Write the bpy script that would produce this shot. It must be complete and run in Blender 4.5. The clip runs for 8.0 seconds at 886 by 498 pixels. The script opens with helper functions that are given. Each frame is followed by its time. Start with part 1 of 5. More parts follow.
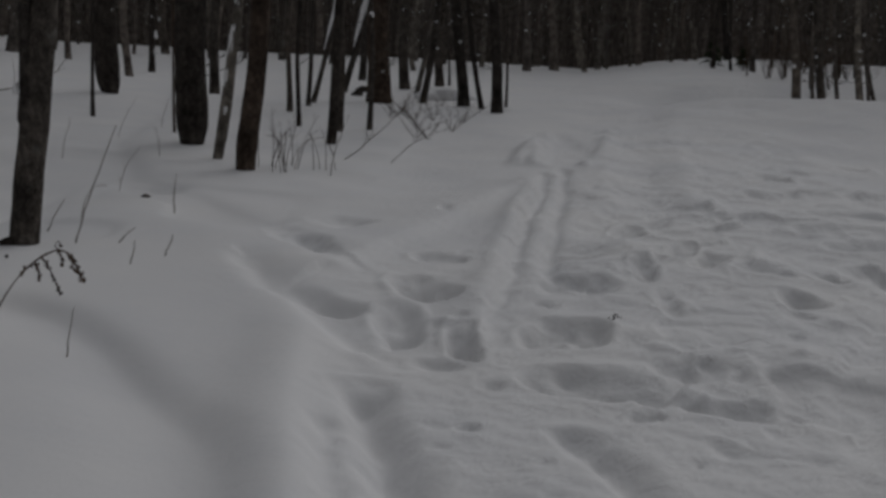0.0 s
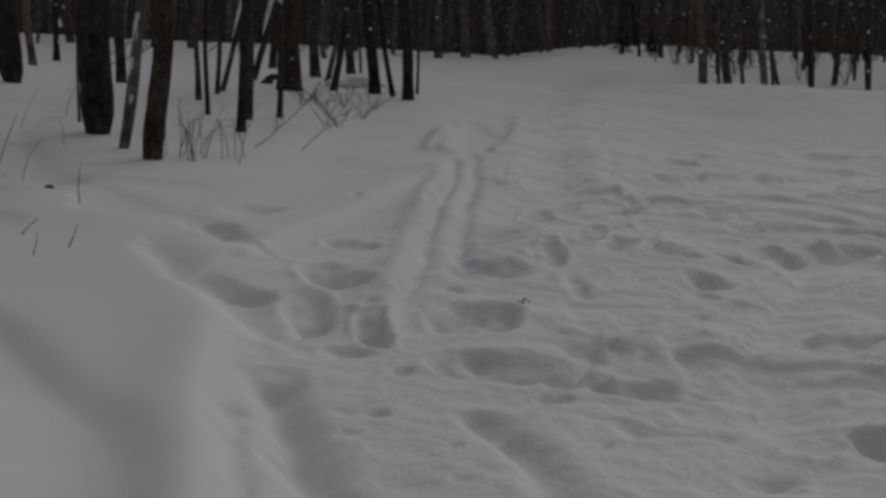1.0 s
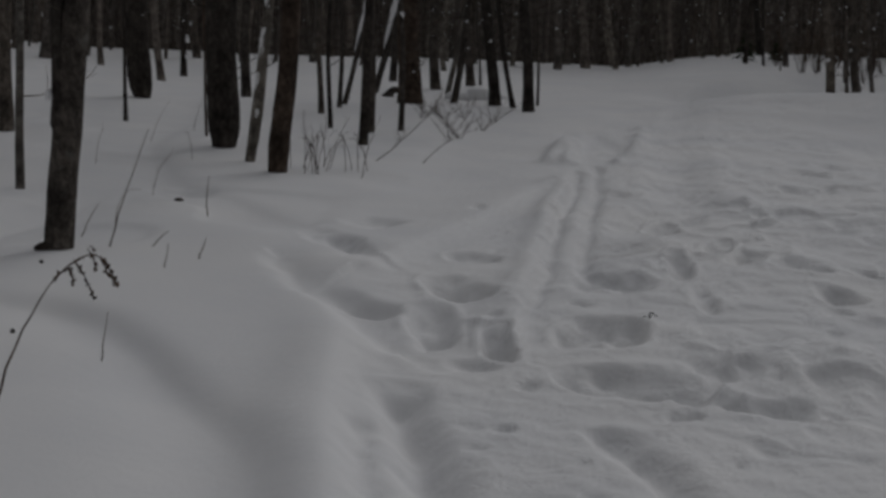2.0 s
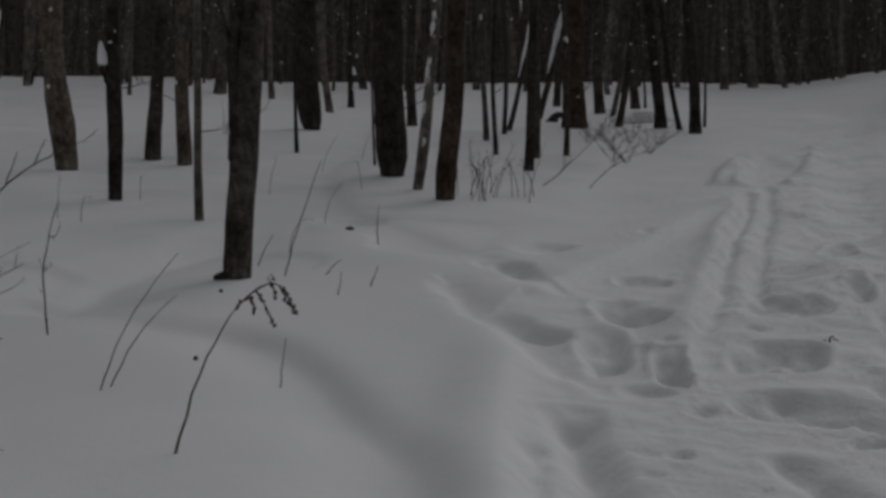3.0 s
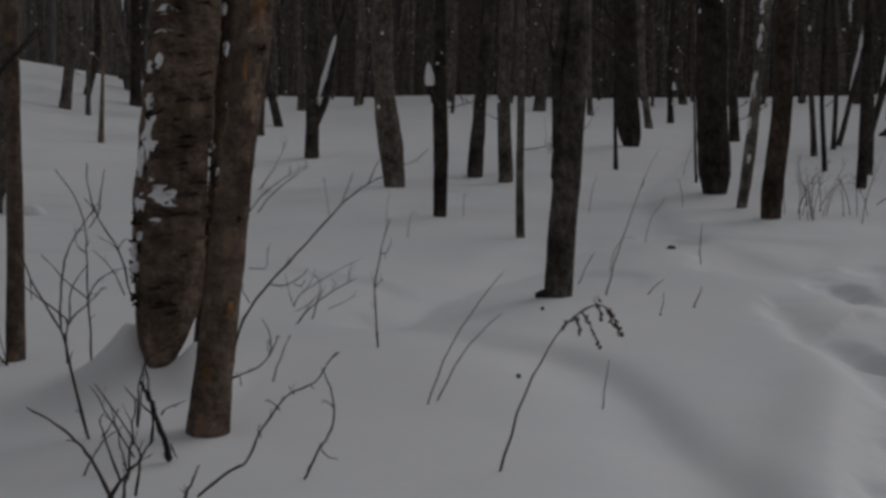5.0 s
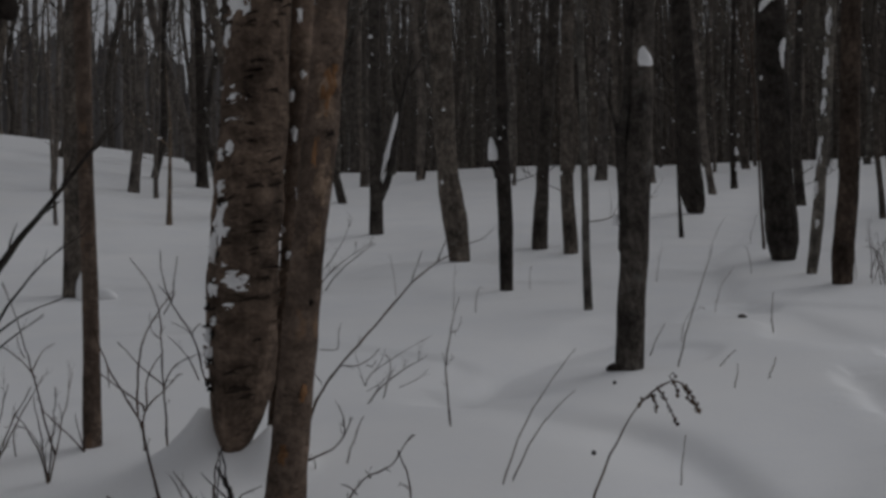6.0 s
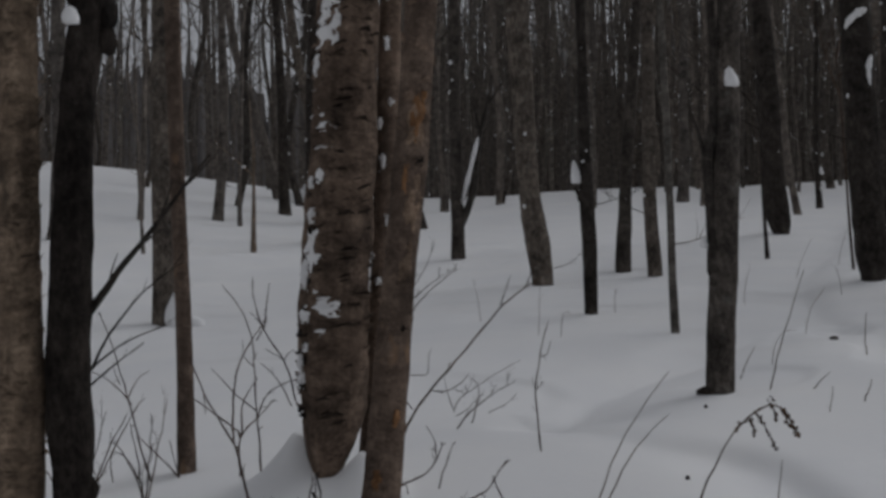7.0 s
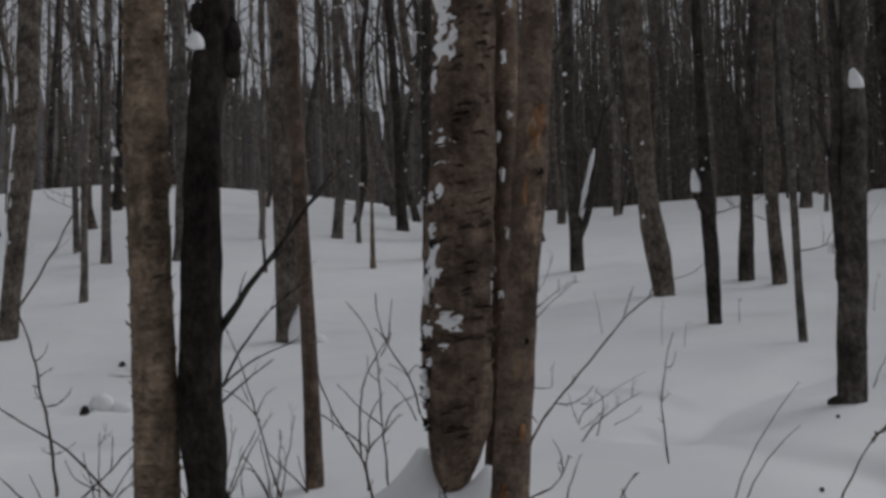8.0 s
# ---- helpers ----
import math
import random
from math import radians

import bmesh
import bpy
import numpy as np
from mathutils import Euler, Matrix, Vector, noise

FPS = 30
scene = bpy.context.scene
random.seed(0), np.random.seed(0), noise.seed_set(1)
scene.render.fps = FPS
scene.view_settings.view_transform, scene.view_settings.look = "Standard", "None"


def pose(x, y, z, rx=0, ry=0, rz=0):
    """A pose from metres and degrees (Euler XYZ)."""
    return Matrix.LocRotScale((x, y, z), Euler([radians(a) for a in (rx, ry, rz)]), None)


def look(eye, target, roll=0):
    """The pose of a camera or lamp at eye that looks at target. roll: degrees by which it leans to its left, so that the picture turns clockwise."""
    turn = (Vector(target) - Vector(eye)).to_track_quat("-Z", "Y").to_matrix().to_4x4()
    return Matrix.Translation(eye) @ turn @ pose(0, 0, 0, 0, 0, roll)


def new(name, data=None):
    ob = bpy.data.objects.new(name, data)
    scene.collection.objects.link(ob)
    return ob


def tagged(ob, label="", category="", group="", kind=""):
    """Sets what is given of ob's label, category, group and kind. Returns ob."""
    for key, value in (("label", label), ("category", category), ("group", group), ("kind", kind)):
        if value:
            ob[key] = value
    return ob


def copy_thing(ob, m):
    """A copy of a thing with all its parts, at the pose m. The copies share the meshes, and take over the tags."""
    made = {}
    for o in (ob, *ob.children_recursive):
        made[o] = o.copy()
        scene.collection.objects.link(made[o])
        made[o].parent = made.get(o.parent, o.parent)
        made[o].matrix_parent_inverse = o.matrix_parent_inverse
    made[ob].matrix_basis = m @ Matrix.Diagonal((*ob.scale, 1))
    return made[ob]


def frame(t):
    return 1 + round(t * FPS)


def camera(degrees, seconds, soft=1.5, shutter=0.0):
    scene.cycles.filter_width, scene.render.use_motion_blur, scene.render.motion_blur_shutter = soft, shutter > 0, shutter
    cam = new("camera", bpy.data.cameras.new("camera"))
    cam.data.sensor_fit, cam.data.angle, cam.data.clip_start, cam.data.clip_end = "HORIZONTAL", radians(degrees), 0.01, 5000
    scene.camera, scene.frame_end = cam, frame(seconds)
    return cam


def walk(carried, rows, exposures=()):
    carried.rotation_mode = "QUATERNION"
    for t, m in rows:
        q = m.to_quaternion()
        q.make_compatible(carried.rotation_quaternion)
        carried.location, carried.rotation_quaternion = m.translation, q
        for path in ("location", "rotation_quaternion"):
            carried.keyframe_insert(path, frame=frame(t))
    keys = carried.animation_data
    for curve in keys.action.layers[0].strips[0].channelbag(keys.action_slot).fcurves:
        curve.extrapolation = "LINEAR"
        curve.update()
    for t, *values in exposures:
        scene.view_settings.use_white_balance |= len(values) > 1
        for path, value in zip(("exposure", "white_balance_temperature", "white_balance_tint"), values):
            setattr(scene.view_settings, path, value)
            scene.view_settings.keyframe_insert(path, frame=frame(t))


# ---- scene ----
cam = camera(38.27, 8.0, soft=3.3)
PATH = [
    (0.0, pose(0.002, -0.221, 1.580, 87.63, -2.52, -1.42)),
    (0.5, pose(0.027, -0.212, 1.568, 87.18, -2.27, -4.41)),
    (1.0, pose(0.038, -0.217, 1.571, 87.23, -1.83, -5.25)),
    (1.2, pose(0.042, -0.210, 1.580, 87.07, -1.83, -5.02)),
    (2.3, pose(-0.017, -0.177, 1.573, 87.84, -1.70, 2.18)),
    (2.5, pose(-0.022, -0.184, 1.570, 87.99, -1.60, 3.39)),
    (3.0, pose(-0.030, -0.187, 1.577, 88.58, -0.72, 7.37)),
    (3.5, pose(-0.048, -0.170, 1.578, 88.73, -0.28, 11.31)),
    (4.0, pose(-0.063, -0.166, 1.581, 89.11, -0.24, 16.11)),
    (4.5, pose(-0.084, -0.148, 1.591, 88.79, -0.88, 19.52)),
    (4.7, pose(-0.085, -0.150, 1.595, 88.81, -1.34, 20.39)),
    (5.8, pose(-0.108, -0.171, 1.607, 91.19, 0.18, 23.90)),
    (6.0, pose(-0.114, -0.176, 1.633, 92.20, 0.22, 24.29)),
    (6.5, pose(-0.130, -0.204, 1.636, 92.97, 0.26, 25.98)),
    (7.0, pose(-0.157, -0.208, 1.636, 93.32, 0.73, 27.85)),
    (7.5, pose(-0.169, -0.208, 1.631, 93.40, 0.86, 28.97)),
    (8.0, pose(-0.177, -0.218, 1.634, 94.05, 1.69, 33.16)),
]
walk(cam, PATH, exposures=[(0.0, -0.17, 6360, 11), (2.5, -0.2, 6360, 11), (4.0, -0.28, 6360, 11), (4.5, -0.2, 6350, 11), (5.4, -0.03, 6300, 11), (6.5, 0.24, 6230, 11), (8.0, 0.57, 6190, 11)])

# ---- light: a grey winter sky, and a low veiled sun over the wood ----
SUN_ELEVATION, SUN_TURN = radians(33), radians(30)
world = bpy.data.worlds.new("winter_sky")
scene.world = world
world.use_nodes = True
wn, wl = world.node_tree.nodes, world.node_tree.links
sky = wn.new("ShaderNodeTexSky")
sky.sky_type, sky.sun_disc = "NISHITA", False
sky.sun_elevation, sky.sun_rotation = SUN_ELEVATION, SUN_TURN
sky.dust_density, sky.air_density = 4.0, 1.0
pale = wn.new("ShaderNodeHueSaturation")
pale.inputs["Saturation"].default_value = 0.12
wl.new(sky.outputs[0], pale.inputs["Color"])
veil = wn.new("ShaderNodeMix")  # thin even cloud over the whole sky
veil.data_type = "RGBA"
veil.inputs[0].default_value = 0.8
veil.inputs[7].default_value = (5.2, 5.3, 5.5, 1)
wl.new(pale.outputs[0], veil.inputs[6])
wl.new(veil.outputs[2], wn["Background"].inputs["Color"])
wn["Background"].inputs["Strength"].default_value = 0.036
sun = new("sun", bpy.data.lights.new("sun", "SUN"))
sun.data.energy, sun.data.angle, sun.data.color = 0.95, radians(58), (1.0, 0.985, 0.97)
towards = Vector((math.sin(SUN_TURN) * math.cos(SUN_ELEVATION), math.cos(SUN_TURN) * math.cos(SUN_ELEVATION), math.sin(SUN_ELEVATION)))
sun.matrix_world = look(towards * 60, (0, 0, 0))


# ---- materials ----
def material(name, rough=0.9):
    m = bpy.data.materials.new(name)
    m.use_nodes = True
    n, l = m.node_tree.nodes, m.node_tree.links
    b = n["Principled BSDF"]
    b.inputs["Roughness"].default_value = rough
    b.inputs["Specular IOR Level"].default_value = 0.06
    return m, n, l, b


def coords(n, l, stretch=(1, 1, 1)):
    tc, mp = n.new("ShaderNodeTexCoord"), n.new("ShaderNodeMapping")
    mp.inputs["Scale"].default_value = stretch
    l.new(tc.outputs["Object"], mp.inputs["Vector"])
    return mp.outputs[0]


def noise_tex(n, l, vec, scale, detail=4, rough=0.6):
    t = n.new("ShaderNodeTexNoise")
    t.inputs["Scale"].default_value, t.inputs["Detail"].default_value, t.inputs["Roughness"].default_value = scale, detail, rough
    l.new(vec, t.inputs["Vector"])
    return t.outputs["Fac"]


def ramp(n, l, fac, stops):
    r = n.new("ShaderNodeValToRGB")
    e = r.color_ramp.elements
    while len(e) < len(stops):
        e.new(0.5)
    for k, (p, c) in zip(e, stops):
        k.position, k.color = p, (*c, 1)
    l.new(fac, r.inputs["Fac"])
    return r.outputs["Color"]


def mix(n, l, fac, a, b, how="MIX"):
    m = n.new("ShaderNodeMix")
    m.data_type, m.blend_type = "RGBA", how
    for sock, v in ((m.inputs[0], fac), (m.inputs[6], a), (m.inputs[7], b)):
        if isinstance(v, (int, float)):
            sock.default_value = v
        elif isinstance(v, tuple):
            sock.default_value = (*v, 1)
        else:
            l.new(v, sock)
    return m.outputs[2]


def bump(n, l, b, height, strength, dist, first=None):
    k = n.new("ShaderNodeBump")
    k.inputs["Strength"].default_value, k.inputs["Distance"].default_value = strength, dist
    l.new(height, k.inputs["Height"])
    if first:
        l.new(first, k.inputs["Normal"])
    l.new(k.outputs[0], b.inputs["Normal"])
    return k.outputs[0]


def snow_material(name, base=0.82, trodden=False):
    m, n, l, b = material(name, 0.65)
    v = coords(n, l)
    big, fine = noise_tex(n, l, v, 0.8, 5), noise_tex(n, l, v, 14, 6)
    c = ramp(n, l, big, [(0.3, (base * 0.95, base * 0.95, base * 0.96)), (0.7, (base * 1.02, base * 1.01, base * 1.0))])
    l.new(c, b.inputs["Base Color"])
    k = bump(n, l, b, fine, 0.22, 0.015)
    k = bump(n, l, b, noise_tex(n, l, v, 90, 3), 0.25, 0.004, k)
    if trodden:
        # crumbly where feet have broken the crust: the run's side of the ground
        sep, span = n.new("ShaderNodeSeparateXYZ"), n.new("ShaderNodeMapRange")
        l.new(v, sep.inputs[0])
        l.new(sep.outputs[0], span.inputs["Value"])
        span.inputs["From Min"].default_value, span.inputs["From Max"].default_value = -0.5, 0.6
        lump = n.new("ShaderNodeMath")
        lump.operation = "MULTIPLY"
        l.new(span.outputs[0], lump.inputs[0])
        l.new(ramp(n, l, noise_tex(n, l, v, 12, 7, 0.65), [(0.38, (0, 0, 0)), (0.66, (1, 1, 1))]), lump.inputs[1])
        bump(n, l, b, lump.outputs[0], 0.45, 0.014, k)
    return m


def bark_material(name, dark, mid, light, kind="furrowed", lichen=0.0, fleck=None):
    m, n, l, b = material(name, 0.92)
    if kind == "peeling":
        v = coords(n, l, (1, 1, 1.35))
        s1, s2 = 11, 42
    elif kind == "smooth":
        v = coords(n, l, (1, 1, 1.4))
        s1, s2 = 7, 25
    elif kind == "rough":
        v = coords(n, l, (1, 1, 0.55))
        s1, s2 = 20, 60
    else:
        v = coords(n, l, (1, 1, 0.3))
        s1, s2 = 15, 45
    a, f = noise_tex(n, l, v, s1, 8, 0.7), noise_tex(n, l, v, s2, 5, 0.7)
    c = ramp(n, l, a, [(0.36, dark), (0.5, mid), (0.66, light)])
    c = mix(n, l, 0.4, c, ramp(n, l, f, [(0.36, dark), (0.64, light)]), "MIX")
    crack = None
    if kind == "peeling":
        # short dark cracks where one sheet of bark ends over the next, and long rubbed streaks
        crack = noise_tex(n, l, coords(n, l, (0.9, 0.9, 3.6)), 15, 6, 0.75)
        c = mix(n, l, ramp(n, l, crack, [(0.33, (0.7, 0.7, 0.7)), (0.43, (0, 0, 0))]), c, tuple(0.6 * q for q in dark))
        streak = noise_tex(n, l, coords(n, l, (1, 1, 0.12)), 17, 4, 0.6)
        c = mix(n, l, ramp(n, l, streak, [(0.42, (0.55, 0.55, 0.55)), (0.55, (0, 0, 0))]), c, tuple(0.5 * p + 0.5 * q for p, q in zip(dark, mid)))
    w = coords(n, l)
    patch = noise_tex(n, l, w, 4.0, 5, 0.7)
    tone = ramp(n, l, patch, [(0.36, (0.45, 0.44, 0.43)), (0.64, (1.35, 1.3, 1.24))])
    c = mix(n, l, 1.0, c, tone, "MULTIPLY")
    if lichen:
        li = ramp(n, l, noise_tex(n, l, w, 9, 5, 0.7), [(0.58, (0, 0, 0)), (0.7, (lichen, lichen, lichen))])
        c = mix(n, l, li, c, (0.3, 0.3, 0.27))
    if fleck:
        fl = ramp(n, l, noise_tex(n, l, coords(n, l, (1, 1, 0.5)), 6, 3, 0.6), [(0.6, (0, 0, 0)), (0.68, (1, 1, 1))])
        c = mix(n, l, fl, c, fleck)
    info = n.new("ShaderNodeObjectInfo")
    own = ramp(n, l, info.outputs["Random"], [(0.0, (0.75, 0.75, 0.76)), (1.0, (1.2, 1.16, 1.12))])
    c = mix(n, l, 1.0, c, own, "MULTIPLY")
    l.new(c, b.inputs["Base Color"])
    k = bump(n, l, b, a, 1.0, 0.035)
    if crack:
        k = bump(n, l, b, ramp(n, l, crack, [(0.32, (0, 0, 0)), (0.44, (1, 1, 1))]), 0.6, 0.012, k)
    bump(n, l, b, f, 0.6, 0.01, k)
    return m


SNOW = snow_material("snow", trodden=True)
SNOW_CLUMP = snow_material("snow_clump", 0.84)
BARK_BIRCH = bark_material("birch_bark", (0.0825, 0.063, 0.051), (0.21, 0.159, 0.126), (0.36, 0.279, 0.2235), "peeling")
BARK_RED = bark_material("red_brown_bark", (0.098, 0.0756, 0.0616), (0.21, 0.161, 0.1316), (0.35, 0.2744, 0.224), "peeling", fleck=(0.3375, 0.2188, 0.14))
BARK_PALE = bark_material("pale_birch_bark", (0.08884, 0.06925, 0.0533), (0.2776, 0.2179, 0.1655), (0.5218, 0.4175, 0.3216), "peeling", fleck=(0.1111, 0.0896, 0.06983))
BARK_DARK = bark_material("dark_bark", (0.0195, 0.01781, 0.0169), (0.0442, 0.0403, 0.03835), (0.0936, 0.0845, 0.0767), "rough", 0.14)
BARK_BLACK = bark_material("black_bark", (0.0126, 0.0112, 0.01078), (0.0266, 0.0238, 0.0224), (0.0588, 0.0518, 0.0476), "rough", 0.06)
BARK_GREY = bark_material("grey_brown_bark", (0.03864, 0.03478, 0.03156), (0.1095, 0.09789, 0.08758), (0.2447, 0.2202, 0.1971), "rough", 0.45)
BARK_MID = bark_material("dim_bark", (0.03125, 0.0285, 0.02625), (0.075, 0.06813, 0.0625), (0.1525, 0.1388, 0.1263), "rough", 0.25)
BARK_BROWN = bark_material("brown_bark", (0.0312, 0.024, 0.0198), (0.0696, 0.054, 0.0444), (0.132, 0.1044, 0.0864), "rough", 0.1)
BARK_SMOOTH = bark_material("smooth_grey_bark", (0.0675, 0.06345, 0.05805), (0.162, 0.1512, 0.1377), (0.297, 0.2835, 0.2565), "smooth", 0.4)
BARK_FAR = bark_material("wood_bark", (0.065, 0.06, 0.056), (0.15, 0.137, 0.127), (0.29, 0.265, 0.243), "rough", 0.3)
BARK_TAN = bark_material("weathered_tan_bark", (0.13, 0.0975, 0.0754), (0.286, 0.2145, 0.1625), (0.468, 0.3705, 0.2925), "peeling")
BARK_TORN = bark_material("torn_inner_bark", (0.161, 0.08625, 0.046), (0.345, 0.1898, 0.09775), (0.483, 0.299, 0.1725), "smooth")
TWIG = bark_material("twig_bark", (0.04637, 0.03448, 0.02735), (0.09274, 0.06896, 0.05588), (0.1546, 0.1165, 0.09274), "smooth")
NEEDLES = bark_material("needles", (0.02, 0.032, 0.016), (0.04, 0.058, 0.03), (0.07, 0.09, 0.05), "smooth")
DRY = bark_material("dry_stalk", (0.06, 0.043, 0.03), (0.14, 0.1, 0.07), (0.23, 0.165, 0.118), "smooth")


def hill_material():
    m, n, l, b = material("distant_wood", 1.0)
    b.inputs["Specular IOR Level"].default_value = 0
    v = coords(n, l, (1, 1, 0.05))
    a = noise_tex(n, l, v, 0.9, 8, 0.75)
    c = ramp(n, l, a, [(0.3, (0.12, 0.112, 0.108)), (0.5, (0.19, 0.178, 0.172)), (0.7, (0.28, 0.264, 0.256))])
    l.new(c, b.inputs["Base Color"])
    return m


HILL = hill_material()
SLOPE = 0.1405


# ---- mesh tools ----
class Bag:
    """Gathers vertices and faces of one mesh."""

    def __init__(self):
        self.v, self.f, self.n = [], [], 0

    def add(self, verts, faces):
        self.v.append(np.asarray(verts, float))
        self.f.extend([tuple(i + self.n for i in q) for q in faces])
        self.n += len(verts)

    def tube(self, pts, radii, sides=5, cap=True):
        p = np.asarray(pts, float)
        k = len(p)
        d = np.gradient(p, axis=0)
        d /= np.linalg.norm(d, axis=1)[:, None] + 1e-9
        ref = np.array([1.0, 0, 0]) if abs(d[0][2]) > 0.7 else np.array([0, 0, 1.0])
        u = np.cross(d, ref)
        u /= np.linalg.norm(u, axis=1)[:, None] + 1e-9
        w = np.cross(d, u)
        a = np.arange(sides) * 2 * np.pi / sides
        r = np.asarray(radii, float)[:, None, None]
        ring = p[:, None, :] + r * (np.cos(a)[None, :, None] * u[:, None, :] + np.sin(a)[None, :, None] * w[:, None, :])
        faces = [(i * sides + j, i * sides + (j + 1) % sides, (i + 1) * sides + (j + 1) % sides, (i + 1) * sides + j) for i in range(k - 1) for j in range(sides)]
        if cap:
            faces.append(tuple(range(sides - 1, -1, -1)))
            faces.append(tuple((k - 1) * sides + j for j in range(sides)))
        self.add(ring.reshape(-1, 3), faces)

    def blob(self, centre, size, rng, turn=0.0, rows=5, cols=8, uneven=0.2):
        """An uneven lump, some 40 faces."""
        verts, faces = [], []
        c, s = math.cos(turn), math.sin(turn)
        for i in range(rows + 1):
            th = math.pi * i / rows
            for j in range(cols):
                ph = 2 * math.pi * j / cols
                g = 1 + rng.uniform(-uneven, uneven)
                x, y, z = size[0] * math.sin(th) * math.cos(ph) * g, size[1] * math.sin(th) * math.sin(ph) * g, size[2] * math.cos(th) * g
                verts.append((centre[0] + c * x - s * y, centre[1] + s * x + c * y, centre[2] + z))
        for i in range(rows):
            for j in range(cols):
                faces.append((i * cols + j, (i + 1) * cols + j, (i + 1) * cols + (j + 1) % cols, i * cols + (j + 1) % cols))
        self.add(verts, faces)

    def mesh(self, name, mat, soft=True):
        m = bpy.data.meshes.new(name)
        m.from_pydata(np.concatenate(self.v).tolist() if self.v else [], [], self.f)
        if soft:
            m.polygons.foreach_set("use_smooth", [True] * len(m.polygons))
        m.materials.append(mat)
        m.update()
        return m


ON_TRUNK = ("snow_patch", "bark_plate", "torn_bark", "scar", "knot", "bark_curl", "snow_cap")


def part(name, bag, mat, parent=None, label=""):
    ob = new(name, bag.mesh(name, mat))
    if name in ON_TRUNK and parent:
        # what clings to the bark belongs to the trunk
        parent = next((c for c in parent.children if c.name.startswith("trunk")), parent)
    ob.parent = parent
    return tagged(ob, label)


GRIDS = {k: np.random.RandomState(k).uniform(-1, 1, (256, 256)) for k in range(1, 13)}


def lattice(x, y, cell, seed):
    """Soft value noise from -1 to 1."""
    g = GRIDS[seed]
    u, v = np.asarray(x) / cell, np.asarray(y) / cell
    i, j = np.floor(u).astype(int), np.floor(v).astype(int)
    a, b = u - i, v - j
    a, b = a * a * a * (a * (a * 6 - 15) + 10), b * b * b * (b * (b * 6 - 15) + 10)
    q = lambda di, dj: g[(i + di) % 256, (j + dj) % 256]
    return (q(0, 0) * (1 - a) + q(1, 0) * a) * (1 - b) + (q(0, 1) * (1 - a) + q(1, 1) * a) * b


# ---- the snow-covered ground ----
def smooth(a, b, v):
    u = np.clip((v - a) / (b - a), 0, 1)
    return u * u * (3 - 2 * u)


def lie(x, y):
    """The broad lie of the hillside: a steady climb ahead, levelling out at a brow."""
    r = np.hypot(x, y) + 1e-6
    az = np.degrees(np.arctan2(x, y))
    brow = 0.02 + 0.4 * smooth(10, 25, -az) + 2.5 * smooth(26, 50, -az) + 0.55 * smooth(7, 14, az)
    z = SLOPE * y + brow * smooth(12, 42, r) - 3.0 * smooth(44, 80, r)
    z = np.where(y < 0, SLOPE * y * np.exp(np.minimum(y, 0) / 30), z)
    # a low shoulder across the open run, with a shallow dip behind it
    rise = 0.03 + 0.25 * np.clip((az - 10) / 8, 0, 1) + 0.1 * smooth(17, 21, az)
    bump_up = np.exp(-((r - 23.3) / np.where(r < 23.3, 3.0, 1.7)) ** 2)
    return z + (y > 0) * smooth(8, 12, az) * (rise * bump_up - 0.5 * np.exp(-((r - 27.2) / 2.3) ** 2))


def along(x, y, pts):
    """How far each place is from a line of points, and on which side of it."""
    best, side = np.full(np.shape(x), 1e9), np.zeros(np.shape(x))
    for (ax, ay), (bx, by) in zip(pts, pts[1:]):
        dx, dy = bx - ax, by - ay
        t = np.clip(((x - ax) * dx + (y - ay) * dy) / (dx * dx + dy * dy), 0, 1)
        ox, oy = x - ax - t * dx, y - ay - t * dy
        d = np.hypot(ox, oy)
        s = np.sign(dx * oy - dy * ox)
        side = np.where(d < best, s, side)
        best = np.minimum(d, best)
    return best, side


PRESSES = []


def press(x, y, wide, long, deep, turn=0.0, lip=0.35):
    """A trodden hollow in the snow, with a floor that dips towards its near end and a thrown-up rim."""
    PRESSES.append((x, y, 0.54 * wide, 0.54 * long, deep * 0.85, radians(turn), lip))


# the deep boot hole and the slabs trodden beside the packed track
press(0.31, 6.43, 0.17, 0.62, 0.14, 2, 0.6)
press(-0.03, 6.70, 0.28, 0.80, 0.11, 6)
press(0.11, 7.70, 0.40, 0.70, 0.12, 14)
press(0.20, 8.72, 0.34, 0.42, 0.07, 15)
press(0.14, 6.02, 0.26, 0.22, 0.05, 10)
press(1.09, 7.98, 0.46, 0.52, 0.12, -18)
press(0.90, 6.72, 0.42, 0.62, 0.13, -16)
press(0.92, 5.82, 0.66, 0.40, 0.10, -14, 0.25)
press(1.22, 5.54, 0.30, 0.22, 0.07, -10)
press(1.50, 5.38, 0.42, 0.26, 0.09, -4)
press(0.83, 7.35, 0.20, 0.20, 0.05, -10)
# the old steps that come down out of the wood
press(-0.74, 8.85, 0.36, 1.30, 0.09, 24, 0.1)
press(-0.56, 9.95, 0.50, 0.60, 0.06, 40, 0.1)
press(-0.46, 7.15, 0.26, 0.60, 0.07, 40, 0.1)
press(-2.36, 11.3, 0.7, 0.9, 0.06, 30, 0.1)
